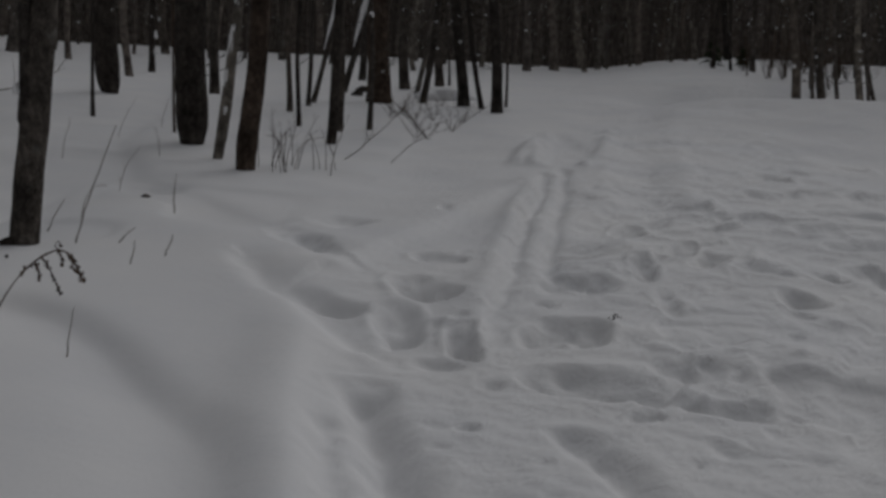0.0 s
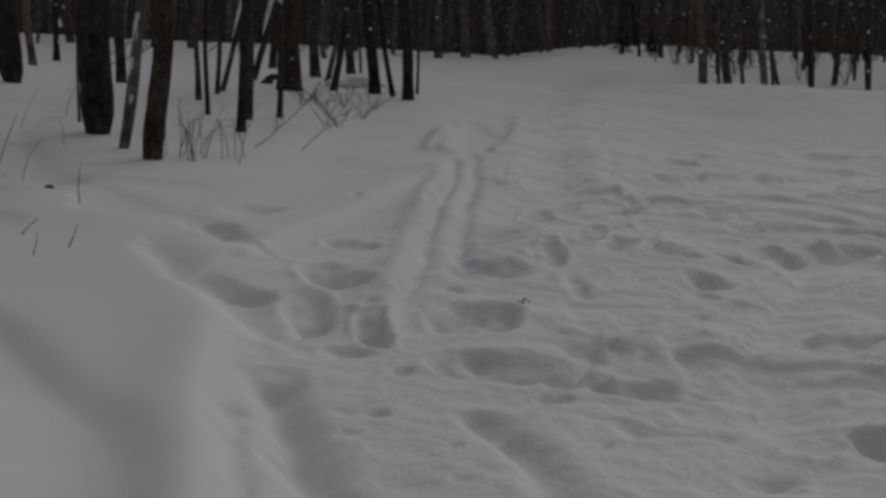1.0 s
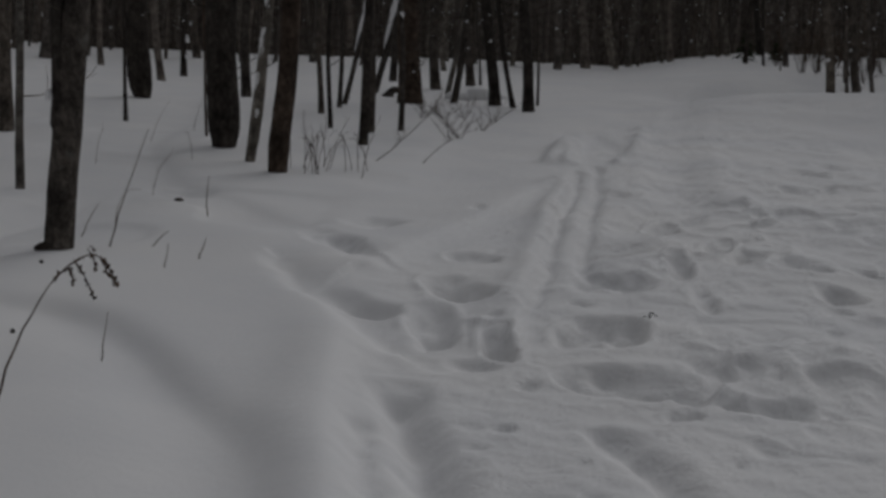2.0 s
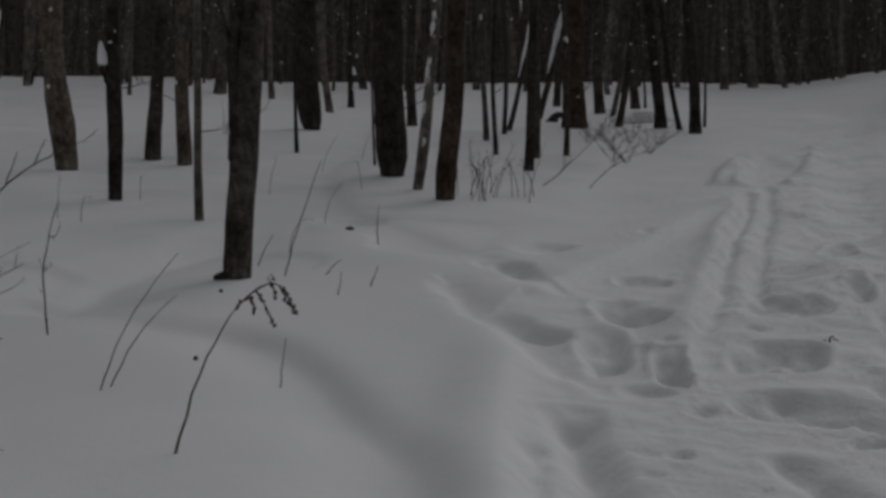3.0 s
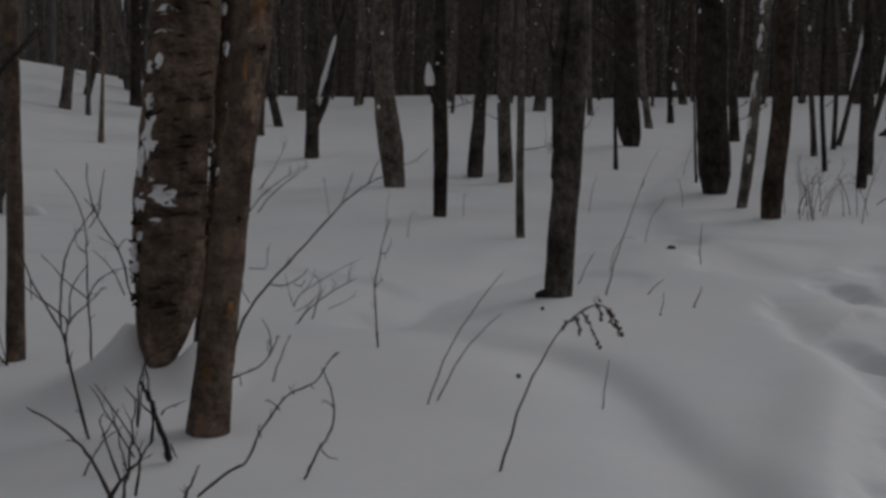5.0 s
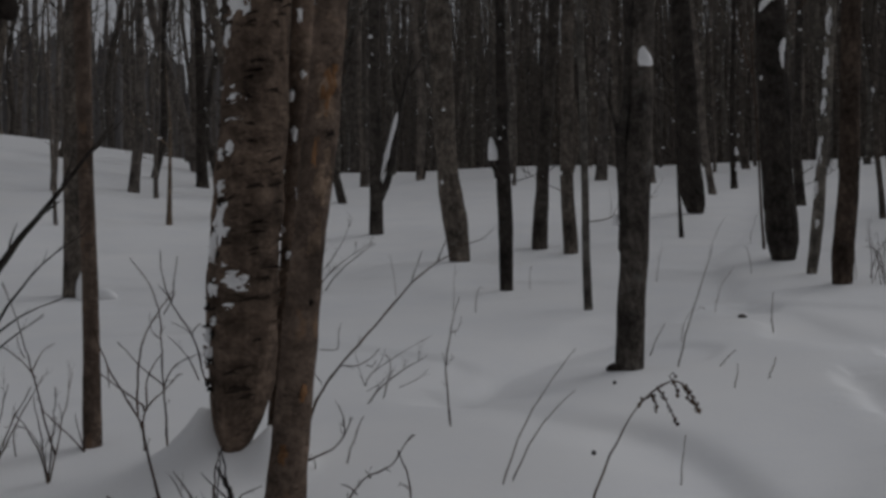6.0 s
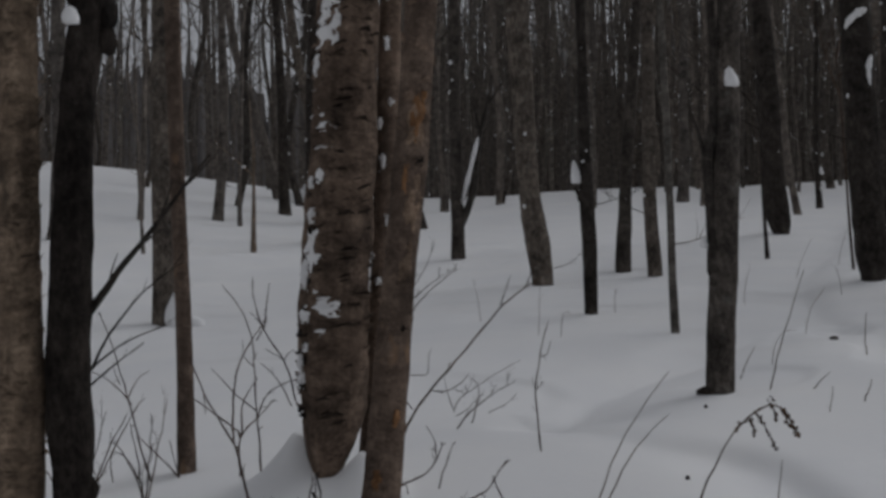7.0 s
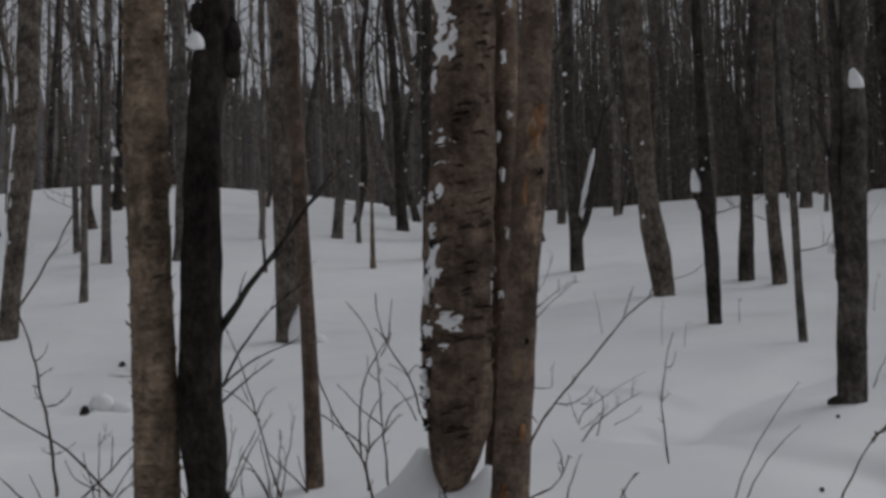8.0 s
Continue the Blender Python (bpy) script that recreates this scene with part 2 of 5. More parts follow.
# single boot holes farther up
press(1.60, 8.40, 0.17, 0.55, 0.13, -6, 0.5)
press(1.77, 10.05, 0.24, 0.90, 0.12, -8, 0.5)
press(2.02, 9.15, 0.18, 0.60, 0.10, -15, 0.5)
press(2.18, 8.75, 0.22, 0.50, 0.10, -25)
press(2.66, 10.52, 0.16, 0.4, 0.06)
press(1.60, 7.55, 0.12, 0.6, 0.06)
press(1.62, 11.9, 0.26, 0.45, 0.06, 5)
press(3.82, 13.54, 0.36, 0.60, 0.10, 8)
press(4.39, 14.41, 0.30, 0.65, 0.11, 12)
press(5.31, 15.3, 0.26, 0.6, 0.10, 15)
press(3.5, 12.2, 0.5, 0.45, 0.06, 8)
press(3.75, 12.35, 0.3, 0.4, 0.06, 20)
press(6.05, 15.0, 0.8, 0.6, 0.08, 10)
press(5.6, 13.6, 0.7, 0.5, 0.06, 15)
# the broken crust on the far side of the track
press(2.44, 8.45, 0.34, 0.42, 0.09, 16)
press(2.46, 7.78, 0.26, 0.42, 0.09, 10)
press(2.84, 8.36, 0.26, 0.40, 0.08, 30)
press(3.27, 8.63, 0.46, 0.36, 0.08, 20)
press(3.86, 8.80, 0.62, 0.40, 0.08, 20)
press(2.02, 6.40, 0.34, 0.18, 0.045, 12)
press(2.32, 7.35, 0.15, 0.22, 0.05, 10)
press(1.34, 6.0, 0.16, 0.45, 0.05, 5)
press(1.62, 6.15, 0.3, 0.2, 0.04, 12)
press(2.74, 6.12, 0.55, 0.34, 0.08, 20)
press(2.16, 4.60, 0.14, 0.30, 0.07, 10)
press(1.66, 4.25, 0.22, 0.16, 0.05, 10)
press(1.50, 4.80, 0.5, 0.26, 0.05, 8)
press(1.05, 5.30, 0.13, 0.13, 0.05)
press(0.28, 5.06, 0.10, 0.12, 0.05)
press(-0.15, 5.55, 0.30, 0.34, 0.05, 10)
press(-9.45, 7.75, 0.35, 0.5, 0.16, 20)
press(-9.05, 8.0, 0.3, 0.4, 0.12, 40)

steps_rng = random.Random(23)
for k in range(70):
    # clods knocked loose and small scuffs, thickest on the trodden side
    py = steps_rng.uniform(3.9, 11)
    px = steps_rng.uniform(0.02, 0.46) * py
    s = steps_rng.uniform(0.05, 0.13)
    press(px, py, s, s * steps_rng.uniform(0.8, 1.8), steps_rng.uniform(0.012, 0.03) * steps_rng.choice((1, 1, -0.7)), steps_rng.uniform(-50, 50), 0.3)


def ground_z(x, y):
    x, y = np.asarray(x, float), np.asarray(y, float)
    z = lie(x, y)
    r = np.hypot(x, y)
    near = 1 - smooth(14, 40, r)
    # the run is trodden and lumpy, the snow under the trees is smooth
    edge = -0.55 - 0.05 * (y - 5) + 0.09 * np.maximum(y - 9, 0)
    run = smooth(-0.15, 0.7, x - edge) * smooth(1.0, 3.0, y + 4)
    rough = run * smooth(0.5, 2.4, x - edge - 0.10 * y)
    z = z + 0.05 * lattice(x, y, 3.1, 1) + 0.022 * lattice(x, y, 1.1, 2) + 0.006 * lattice(x, y, 0.55, 8)
    # soft swells and half-filled hollows in the deep snow under the trees
    z = z + (1 - run) * near * smooth(6.5, 9.5, r) * (0.035 * lattice(x, y, 1.7, 11) - 0.03 * smooth(0.25, 0.6, lattice(x + 3.3, y, 0.9, 7)))
    calm = 0.35 + 0.65 * (1 - smooth(12, 19, y))
    z = z + run * (1 - smooth(5.6, 7.5, y)) * (0.008 * lattice(x, y * 0.8, 0.3, 6) + 0.009 * np.maximum(lattice(x, y, 0.15, 5), 0) + 0.009 * np.maximum(lattice(x, y, 0.1, 8), 0))
    # left of the packed track the drifted snow stays smooth
    worn = run * (1 - 0.85 * smooth(7.5, 9.0, y) * (1 - smooth(-0.35, 0.15, x - 0.45 - 0.125 * (y - 7))))
    z = z + worn * calm * (0.014 * lattice(x * 0.8, y, 0.7, 3) + 0.008 * lattice(x, y, 0.25, 4) + 0.006 * lattice(x, y, 0.12, 12))
    # broken crust in patches: flat slabs with steps between, and crumbs
    broken = rough * calm * smooth(-0.35, 0.45, lattice(x, y, 1.5, 6) + 0.4 * lattice(x, y, 0.6, 11))
    slab = lattice(x * 0.6, y * 0.9, 0.62, 5) + 0.45 * lattice(x, y, 0.27, 6)
    z = z + broken * (0.06 * smooth(-0.06, 0.12, slab) + 0.03 * smooth(0.12, 0.26, lattice(x + 7.3, y * 1.2, 0.33, 2)))
    z = z + rough * calm * (0.028 * lattice(x * 0.7, y, 0.85, 12) + 0.012 * lattice(x, y, 0.2, 7) + 0.007 * np.abs(lattice(x, y, 0.09, 9)))
    # crumbled edges: all trodden lines wander a little
    wx = x + 0.03 * lattice(x, y, 0.8, 8) + 0.022 * lattice(x, y, 0.33, 9) + 0.018 * lattice(x, y, 0.14, 3)
    wy = y + 0.05 * lattice(x, y, 0.8, 10) + 0.05 * lattice(x, y, 0.33, 12) + 0.035 * lattice(x, y, 0.14, 4)
    sx, sy = wx + 0.03 * lattice(x, y, 1.1, 6), wy
    patchy = 0.8 + 0.35 * lattice(x, y, 1.0, 2)
    # the bank at the side of the run
    bx, by = x + 0.03 * lattice(x, y, 0.9, 8), y + 0.05 * lattice(x, y, 0.9, 10)
    d, s = along(bx, by, [(-0.30, 2.0), (-0.40, 3.9), (-0.46, 4.5), (-0.50, 5.0), (-0.53, 5.6), (-0.56, 6.4), (-0.78, 7.4), (-1.12, 8.2)])
    z = z + 0.07 * np.exp(-(d / np.where(s > 0, 0.24, 0.13)) ** 2) * (1 - smooth(5.8, 7.6, y))
    z = z - run * 0.04 * near
    # an old drifted trail that crosses to the wood
    d, s = along(bx, by, [(-0.55, 3.4), (-0.66, 4.2), (-0.78, 4.62), (-0.97, 5.02), (-1.24, 5.52), (-1.50, 6.0), (-1.84, 6.45), (-2.2, 6.72), (-2.6, 6.83), (-3.0, 7.1), (-3.5, 7.5)])
    z = z - 0.07 * np.exp(-(d / np.where(s < 0, 0.16, 0.36)) ** 2) * (1 - 0.55 * smooth(1.9, 2.8, -x))
    # a drifted trough beside the grey tree, its east flank long and its west flank steep
    d, s = along(x + 0.04 * lattice(x, y, 0.5, 9), y + 0.08 * lattice(x, y, 0.5, 12), [(-3.60, 7.1), (-3.50, 7.75), (-3.55, 8.45), (-3.45, 9.15), (-3.28, 9.75), (-3.07, 10.3), (-2.9, 10.9)])
    flank = np.where(s < 0, 1 - smooth(-0.9, 1.0, d), 1 - smooth(-0.5, 0.55, d))
    z = z - 0.26 * flank * smooth(6.9, 7.7, y) * (1 - smooth(9.9, 11.2, y))
    d, s = along(bx, by, [(-0.5, 8.5), (-1.0, 9.4), (-1.75, 10.6), (-2.55, 11.8), (-3.4, 14.5), (-3.76, 18.2), (-4.4, 23)])
    z = z - 0.055 * patchy * np.exp(-(d / np.where(s < 0, 0.17, 0.4)) ** 2)
    # a smooth drift ridge swinging over to the packed track
    d, s = along(bx, by, [(-0.52, 8.1), (-0.18, 9.1), (0.15, 9.95), (0.68, 11.5), (1.13, 12.7)])
    z = z + 0.06 * np.exp(-(d / np.where(s > 0, 0.45, 0.13)) ** 2)
    # the packed track up the run: two worn ruts with a crown between
    d, s = along(sx, sy, [(0.52, 7.3), (0.62, 8.0), (0.73, 8.7), (0.92, 9.95), (1.16, 11.6), (1.42, 13.6)])
    z = z - 0.07 * patchy * np.exp(-(d / 0.075) ** 2)
    d, s = along(sx, sy, [(0.88, 7.7), (1.03, 8.95), (1.26, 10.6), (1.52, 12.6), (1.7, 14.1)])
    z = z - 0.055 * patchy * np.exp(-(d / 0.075) ** 2)
    # a crisp lip thrown up along its edge
    d, s = along((x + sx) / 2, y, [(0.38, 6.5), (0.42, 7.05), (0.48, 7.7), (0.61, 8.3), (0.74, 9.15), (0.95, 10.7), (1.2, 12.4)])
    z = z + 0.075 * np.exp(-(d / np.where(s > 0, 0.16, 0.06)) ** 2) * (0.85 + 0.3 * lattice(x, y, 0.5, 4))
    d, s = along(sx, sy, [(-1.12, 8.2), (-0.82, 7.4), (-0.48, 6.9), (-0.22, 6.3)])
    z = z - 0.05 * np.exp(-(d / np.where(s > 0, 0.18, 0.10)) ** 2)
    # the trampled ring where the track turns, high-edged
    for line in ([(1.19, 14.5), (1.42, 16.1), (1.75, 17.7), (2.0, 18.6)], [(1.40, 14.4), (1.58, 16.2), (1.95, 18.1)], [(2.02, 14.5), (2.36, 15.8), (2.62, 17.2), (2.86, 18.6)]):
        d, s = along(sx, sy, line)
        z = z + 0.11 * patchy * (0.7 + 0.7 * lattice(x, y, 0.55, 7)) * np.exp(-(d / 0.11) ** 2)
    z = z - 0.05 * np.exp(-((wx - 1.95) / 0.30) ** 4 - ((wy - 16.6) / 1.7) ** 4)
    # a second, shallower path on its far side
    d, s = along(sx, sy, [(1.2, 9.0), (1.7, 10.4), (2.24, 11.2), (2.4, 12.8), (2.75, 14.9), (3.1, 17.0), (3.6, 19.5), (4.4, 23)])
    z = z - patchy * (1 - 0.6 * smooth(13, 17, y)) * (0.07 * np.exp(-(d / np.where(s > 0, 0.34, 0.2)) ** 2) - 0.025 * np.exp(-((d - 0.42) / 0.12) ** 2))
    # narrow ski lines
    for line in ([(3.2, 10.0), (3.76, 10.24), (4.15, 10.12), (4.5, 9.8), (5.2, 9.0)], [(3.5, 10.9), (3.89, 11.08), (4.33, 10.97), (4.65, 10.5), (5.4, 9.6)], [(3.3, 9.4), (3.8, 9.55), (4.2, 9.4), (4.9, 8.7)]):
        d, s = along(x + 0.015 * lattice(x, y, 0.5, 9), y, line)
        z = z - 0.05 * np.exp(-(d / 0.09) ** 2) + 0.02 * np.exp(-((d - 0.2) / 0.08) ** 2)
    # grooves dragged through the foreground
    d, s = along(sx, sy, [(0.03, 3.3), (0.01, 3.9), (-0.05, 4.35), (-0.10, 4.85), (-0.16, 5.4)])
    z = z - 0.12 * np.exp(-(d / 0.10) ** 2)
    d, s = along(sx, sy, [(-0.22, 3.3), (-0.25, 3.9), (-0.31, 4.55), (-0.32, 4.9)])
    z = z - 0.04 * np.exp(-(d / 0.06) ** 2)
    d, s = along(sx, sy, [(0.66, 4.95), (0.74, 4.75), (0.82, 4.5), (0.87, 4.25), (0.92, 3.9)])
    z = z - 0.075 * np.exp(-(d / 0.09) ** 2)
    # the trodden edge of a flat, wind-packed apron
    d, s = along(sx, sy, [(1.95, 5.3), (2.01, 5.55), (2.16, 5.96), (2.38, 6.43), (2.9, 7.47), (3.37, 8.64)])
    z = z - 0.06 * np.exp(-(d / np.where(s < 0, 0.30, 0.07)) ** 2)
    ragged = 0.22 * lattice(x, y * 0.6, 0.4, 11) + 0.10 * lattice(x, y * 0.7, 0.15, 7)
    crumbs = 0.3 * lattice(x, y * 0.7, 0.21, 9) + 0.25 * lattice(x, y * 0.7, 0.1, 2)
    for px, py, a, b, deep, turn, lip in PRESSES:
        reach = 1.6 * max(a, b) + 0.2
        at = np.nonzero((np.abs(x - px) < reach) & (np.abs(y - py) < reach))
        if not len(at[0]):
            continue
        ox, oy = wx[at] - px, wy[at] - py
        u, v = (ox * math.cos(turn) + oy * math.sin(turn)) / a, (-ox * math.sin(turn) + oy * math.cos(turn)) / b
        q = (np.abs(u) ** 3 + np.abs(v) ** 3) ** (1 / 3) + ragged[at]
        wall = min(0.7, 0.11 / a) if lip > 0.2 else 0.85
        floor = 1.0 - 0.6 * np.clip(v, -1, 1) + 1.3 * crumbs[at]
        z[at] += -deep * floor * (1 - smooth(1 - wall, 1.06, q)) + lip * deep * 0.22 * (1 + 0.4 * v) * (1 + 3 * crumbs[at]) * np.exp(-((q - 1.14) / 0.16) ** 2)
    # snow heaped at the foot of the big birch
    z = z + 0.05 * np.exp(-(((x + 3.80) / 0.36) ** 2 + ((y - 5.25) / 0.4) ** 2))
    z = z + 0.36 * np.exp(-np.hypot(np.hypot(x + 3.92, (y - 5.30) / 1.2), 0.03) / 0.17)
    z = z + 0.2 * np.exp(-(((x + 3.50) / 0.11) ** 2 + ((y - 5.27) / 0.14) ** 2))
    return z


def steps(stops):
    out = [stops[0][0]]
    for (a, h0), (b, h1) in zip(stops, stops[1:]):
        while out[-1] < b:
            t = (out[-1] - a) / (b - a)
            out.append(out[-1] + h0 + (h1 - h0) * t)
    return np.array(out)


gx = steps([(-420, 60), (-60, 3), (-22, 0.35), (-6, 0.09), (-3, 0.05), (-1.2, 0.026), (3.2, 0.026), (4.5, 0.06), (7, 0.1), (24, 0.4), (60, 3), (420, 60)])
gy = steps([(-300, 60), (-20, 2), (-7, 0.2), (1, 0.12), (3, 0.026), (9.5, 0.032), (14, 0.08), (28, 0.2), (50, 0.6), (90, 4), (460, 60)])
mx, my = np.meshgrid(gx, gy)
mz = ground_z(mx, my)
nx, ny = len(gx), len(gy)
gm = bpy.data.meshes.new("ground")
idx = np.arange(nx * ny).reshape(ny, nx)
quads = np.stack([idx[:-1, :-1], idx[:-1, 1:], idx[1:, 1:], idx[1:, :-1]], -1).reshape(-1, 4)
gm.from_pydata(np.stack([mx, my, mz], -1).reshape(-1, 3).tolist(), [], quads.tolist())
gm.polygons.foreach_set("use_smooth", [True] * len(gm.polygons))
gm.materials.append(SNOW)
gm.update()
tagged(new("ground", gm), "white snow cover with trodden tracks over a rising hillside", "snow", kind="structure")


def gz(x, y):
    return float(ground_z(np.array([x]), np.array([y]))[0])


# ---- the wooded ridge beyond, and the far wood ----
def ridge():
    bag = Bag()
    n = 2880
    verts, faces = [], []
    rng = random.Random(5)
    for i in range(n):
        a = 2 * math.pi * i / n
        az = (math.degrees(a) + 180) % 360 - 180
        top = 11.1 - 0.4 * float(smooth(-36, -26, az)) + rng.gauss(0, 0.8) + 0.4 * math.sin(a * 23) + 0.3 * math.sin(a * 61)
        if abs(az) > 75:
            top = 7 + rng.uniform(-0.3, 0.3)
        for r, h in ((118, -12), (120, 0.5 * 120 * math.tan(radians(top))), (124, 1.6 + 124 * math.tan(radians(top)))):
            verts.append((r * math.sin(a), r * math.cos(a), h))
    for i in range(n):
        j = (i + 1) % n
        for k in range(2):
            faces.append((i * 3 + k, j * 3 + k, j * 3 + k + 1, i * 3 + k + 1))
    bag.add(verts, faces)
    return tagged(part("backdrop", bag, HILL), "dark leafless wood on the ridge far behind", "woods", kind="structure")


ridge()


def branch(bag, rng, start, way, length, radius, level, sides=4):
    """A limb that forks into ever finer shoots."""
    k = 4
    pts, d = [np.array(start)], np.array(way, float)
    for i in range(k):
        d = d + np.array([rng.uniform(-0.16, 0.16), rng.uniform(-0.16, 0.16), rng.uniform(-0.05, 0.16)])
        d /= np.linalg.norm(d)
        pts.append(pts[-1] + d * length / k)
    bag.tube(pts, [radius * (1 - 0.8 * i / k) for i in range(k + 1)], sides, cap=False)
    if level > 0:
        for i in range(rng.randint(3, 5)):
            t = rng.uniform(0.25, 1.0) * k
            j = min(int(t), k - 1)
            p = pts[j] + (pts[j + 1] - pts[j]) * (t - j)
            dd = (pts[j + 1] - pts[j]) / (length / k)
            side = np.array([rng.uniform(-1, 1), rng.uniform(-1, 1), rng.uniform(-0.2, 0.7)])
            w = dd * 0.8 + side * 0.8
            branch(bag, rng, p, w / np.linalg.norm(w), length * rng.uniform(0.35, 0.6), radius * 0.5, level - 1, 3 if level == 1 else sides)


def tree(x, y, d, lean=(0, 0), h=12.0, bark=BARK_FAR, label="", seed=1, sides=10, fine=0.3, crown_from=4.5, limbs=9, sway=0.05, snow=0, flare=0.25, low_twigs=0, sink=0.35, base_z=None, levels=2, gather="trees of the wood", narrow=0.0, rugged=1.0, twig_size=1.0, belly=0.0, turn=0.0, knots=()):
    """A bare winter tree: trunk, crown and clinging snow under one root at its foot."""
    rng = random.Random(seed * 7919 + 13)
    root = new("tree")
    z0 = gz(x, y) if base_z is None else base_z
    root.location = (x, y, z0)
    tagged(root, label or "slender bare dark tree trunk standing in snow", "tree", gather)
    p1, p2 = rng.uniform(0, 6.28), rng.uniform(0, 6.28)

    across = np.array([math.cos(radians(turn)), math.sin(radians(turn)), 0.0])
    kt, ko, kr = zip(*knots) if knots else ((), (), ())

    def axis(t):
        if knots:
            # a trunk that bends from knot to knot, straight on above the last
            o = sum(float(np.interp(t + e, kt, ko)) for e in (-0.12, 0.0, 0.12)) / 3
            if t > kt[-1]:
                o += (t - kt[-1]) * 0.7 * (ko[-1] - ko[0]) / (kt[-1] - kt[0])
            return across * o + np.array([0.0, 0.0, t])
        u = t if t < 4 else 4 + (t - 4) * 0.55
        return np.array([lean[0] * u + sway * math.sin(t * 0.9 + p1) * min(t, 1), lean[1] * u + sway * math.sin(t * 0.8 + p2) * min(t, 1), t])

    def rad(t):
        if knots:
            g = sum(float(np.interp(t + e, kt, kr)) for e in (-0.08, 0.0, 0.08)) / 3
            return max(g * (1 - 0.8 * max(t - kt[-1], 0) / (h - kt[-1])), 0.012)
        g = 1.04 - 0.62 * max(t, 0) / h
        g *= 1 + flare * math.exp(-max(t, 0) / 0.22)
        g *= 1 + belly * math.exp(-((t - 0.65) / 0.5) ** 2)
        if narrow:
            g *= 1 - narrow * math.exp(-max(t, 0) / 0.2)
        return d / 2 * max(g, 0.06)

    hs = [-sink]
    while hs[-1] < h:
        hs.append(hs[-1] + (fine if hs[-1] < 5 else max(fine, 0.7)))
    verts, faces = [], []
    for i, t in enumerate(hs):
        c = axis(t)
        for j in range(sides):
            a = 2 * math.pi * j / sides
            g = 1 + rugged * (0.12 * noise.noise((math.cos(a) * 1.3 + seed, math.sin(a) * 1.3, t * 1.6)) + 0.08 * noise.noise((math.cos(a) * 4, math.sin(a) * 4 + seed, t * 7)))
            r = rad(t) * g
            verts.append((c[0] + r * math.cos(a), c[1] + r * math.sin(a), c[2]))
    for i in range(len(hs) - 1):
        for j in range(sides):
            k = (j + 1) % sides
            faces.append((i * sides + j, i * sides + k, (i + 1) * sides + k, (i + 1) * sides + j))
    bag = Bag()
    bag.add(verts, faces)
    part("trunk", bag, bark, root)
    bag = Bag()
    for i in range(limbs):
        t = crown_from + (h - crown_from) * (i + rng.random()) / limbs
        a = rng.uniform(0, 6.28)
        up = rng.uniform(0.5, 1.3)
        w = np.array([math.cos(a), math.sin(a), up])
        branch(bag, rng, axis(t), w / np.linalg.norm(w), rng.uniform(1.2, 2.6) * (1.15 - 0.5 * t / h), max(rad(t) * 0.35, 0.012), levels)
    for i in range(low_twigs):
        t = rng.uniform(0.7, 2.6) if twig_size == 1.0 else rng.uniform(1.0, crown_from)
        a = rng.uniform(0, 6.28)
        w = np.array([math.cos(a), math.sin(a), rng.uniform(-0.1, 0.6)])
        branch(bag, rng, axis(t), w / np.linalg.norm(w), rng.uniform(0.4, 1.0) * twig_size, 0.008 * twig_size ** 0.5, 1, 3)
    crown = bag
    if bag.n:
        part("crown", bag, bark, root)
    if snow:
        bag = Bag()
        for i in range(2 * snow if crown.n else 0):
            ring = rng.choice(crown.v)
            c = ring[rng.randrange(len(ring))]
            if 0.8 < c[2] < 7:
                s = rng.choice((0.008, 0.012, 0.018, 0.026)) * rng.uniform(0.8, 1.3)
                bag.blob((c[0], c[1], c[2] + 0.3 * s), (s * rng.uniform(0.6, 2.4), s * rng.uniform(0.6, 1.6), s * rng.uniform(0.5, 0.9)), rng, rng.uniform(0, 6.28), 4, 6)
        for i in range(snow):
            t = rng.uniform(0.9, 5.5)
            a = rng.gauss(4.2, 0.7)
            r = rad(t) * 0.96
            c = axis(t)
            s = rng.choice((0.006, 0.008, 0.012, 0.016, 0.024)) * rng.uniform(0.8, 1.3)
            bag.blob((c[0] + r * math.cos(a), c[1] + r * math.sin(a), t), (s * 0.6, s * rng.uniform(0.7, 1.8), s * rng.uniform(0.7, 1.6)), rng, a, 5, 7)
        tagged(part("snow_patch", bag, SNOW_CLUMP, root, "white snow clinging to bark"), kind="stuff")
    return root, axis, rad


def snow_lump(root, spots, seed=3, peak=0.36):
    """Lumps of snow lodged on a tree: place and size of each, from the tree's foot."""
    rng = random.Random(seed)
    for c, s in spots:
        bag = Bag()
        bag.blob(c, s, rng, 0.0, 12, 16, 0.09)
        top = bag.v[0]
        up = np.clip((top[:, 2] - c[2]) / s[2], -1, 1.2)
        slim = np.where(up > -0.4, 1.0 - peak * (up + 0.4), 1.0)
        slip = np.clip(up + 0.3, 0, 1.5) * s[0] * rng.choice((-0.45, -0.3))
        top[:, 0], top[:, 1] = c[0] + (top[:, 0] - c[0]) * slim + slip, c[1] + (top[:, 1] - c[1]) * slim
        top[:, 2] = np.maximum(top[:, 2], c[2] - 0.6 * s[2])
        part("snow_cap", bag, SNOW_CLUMP, root, "rounded cap of white snow")

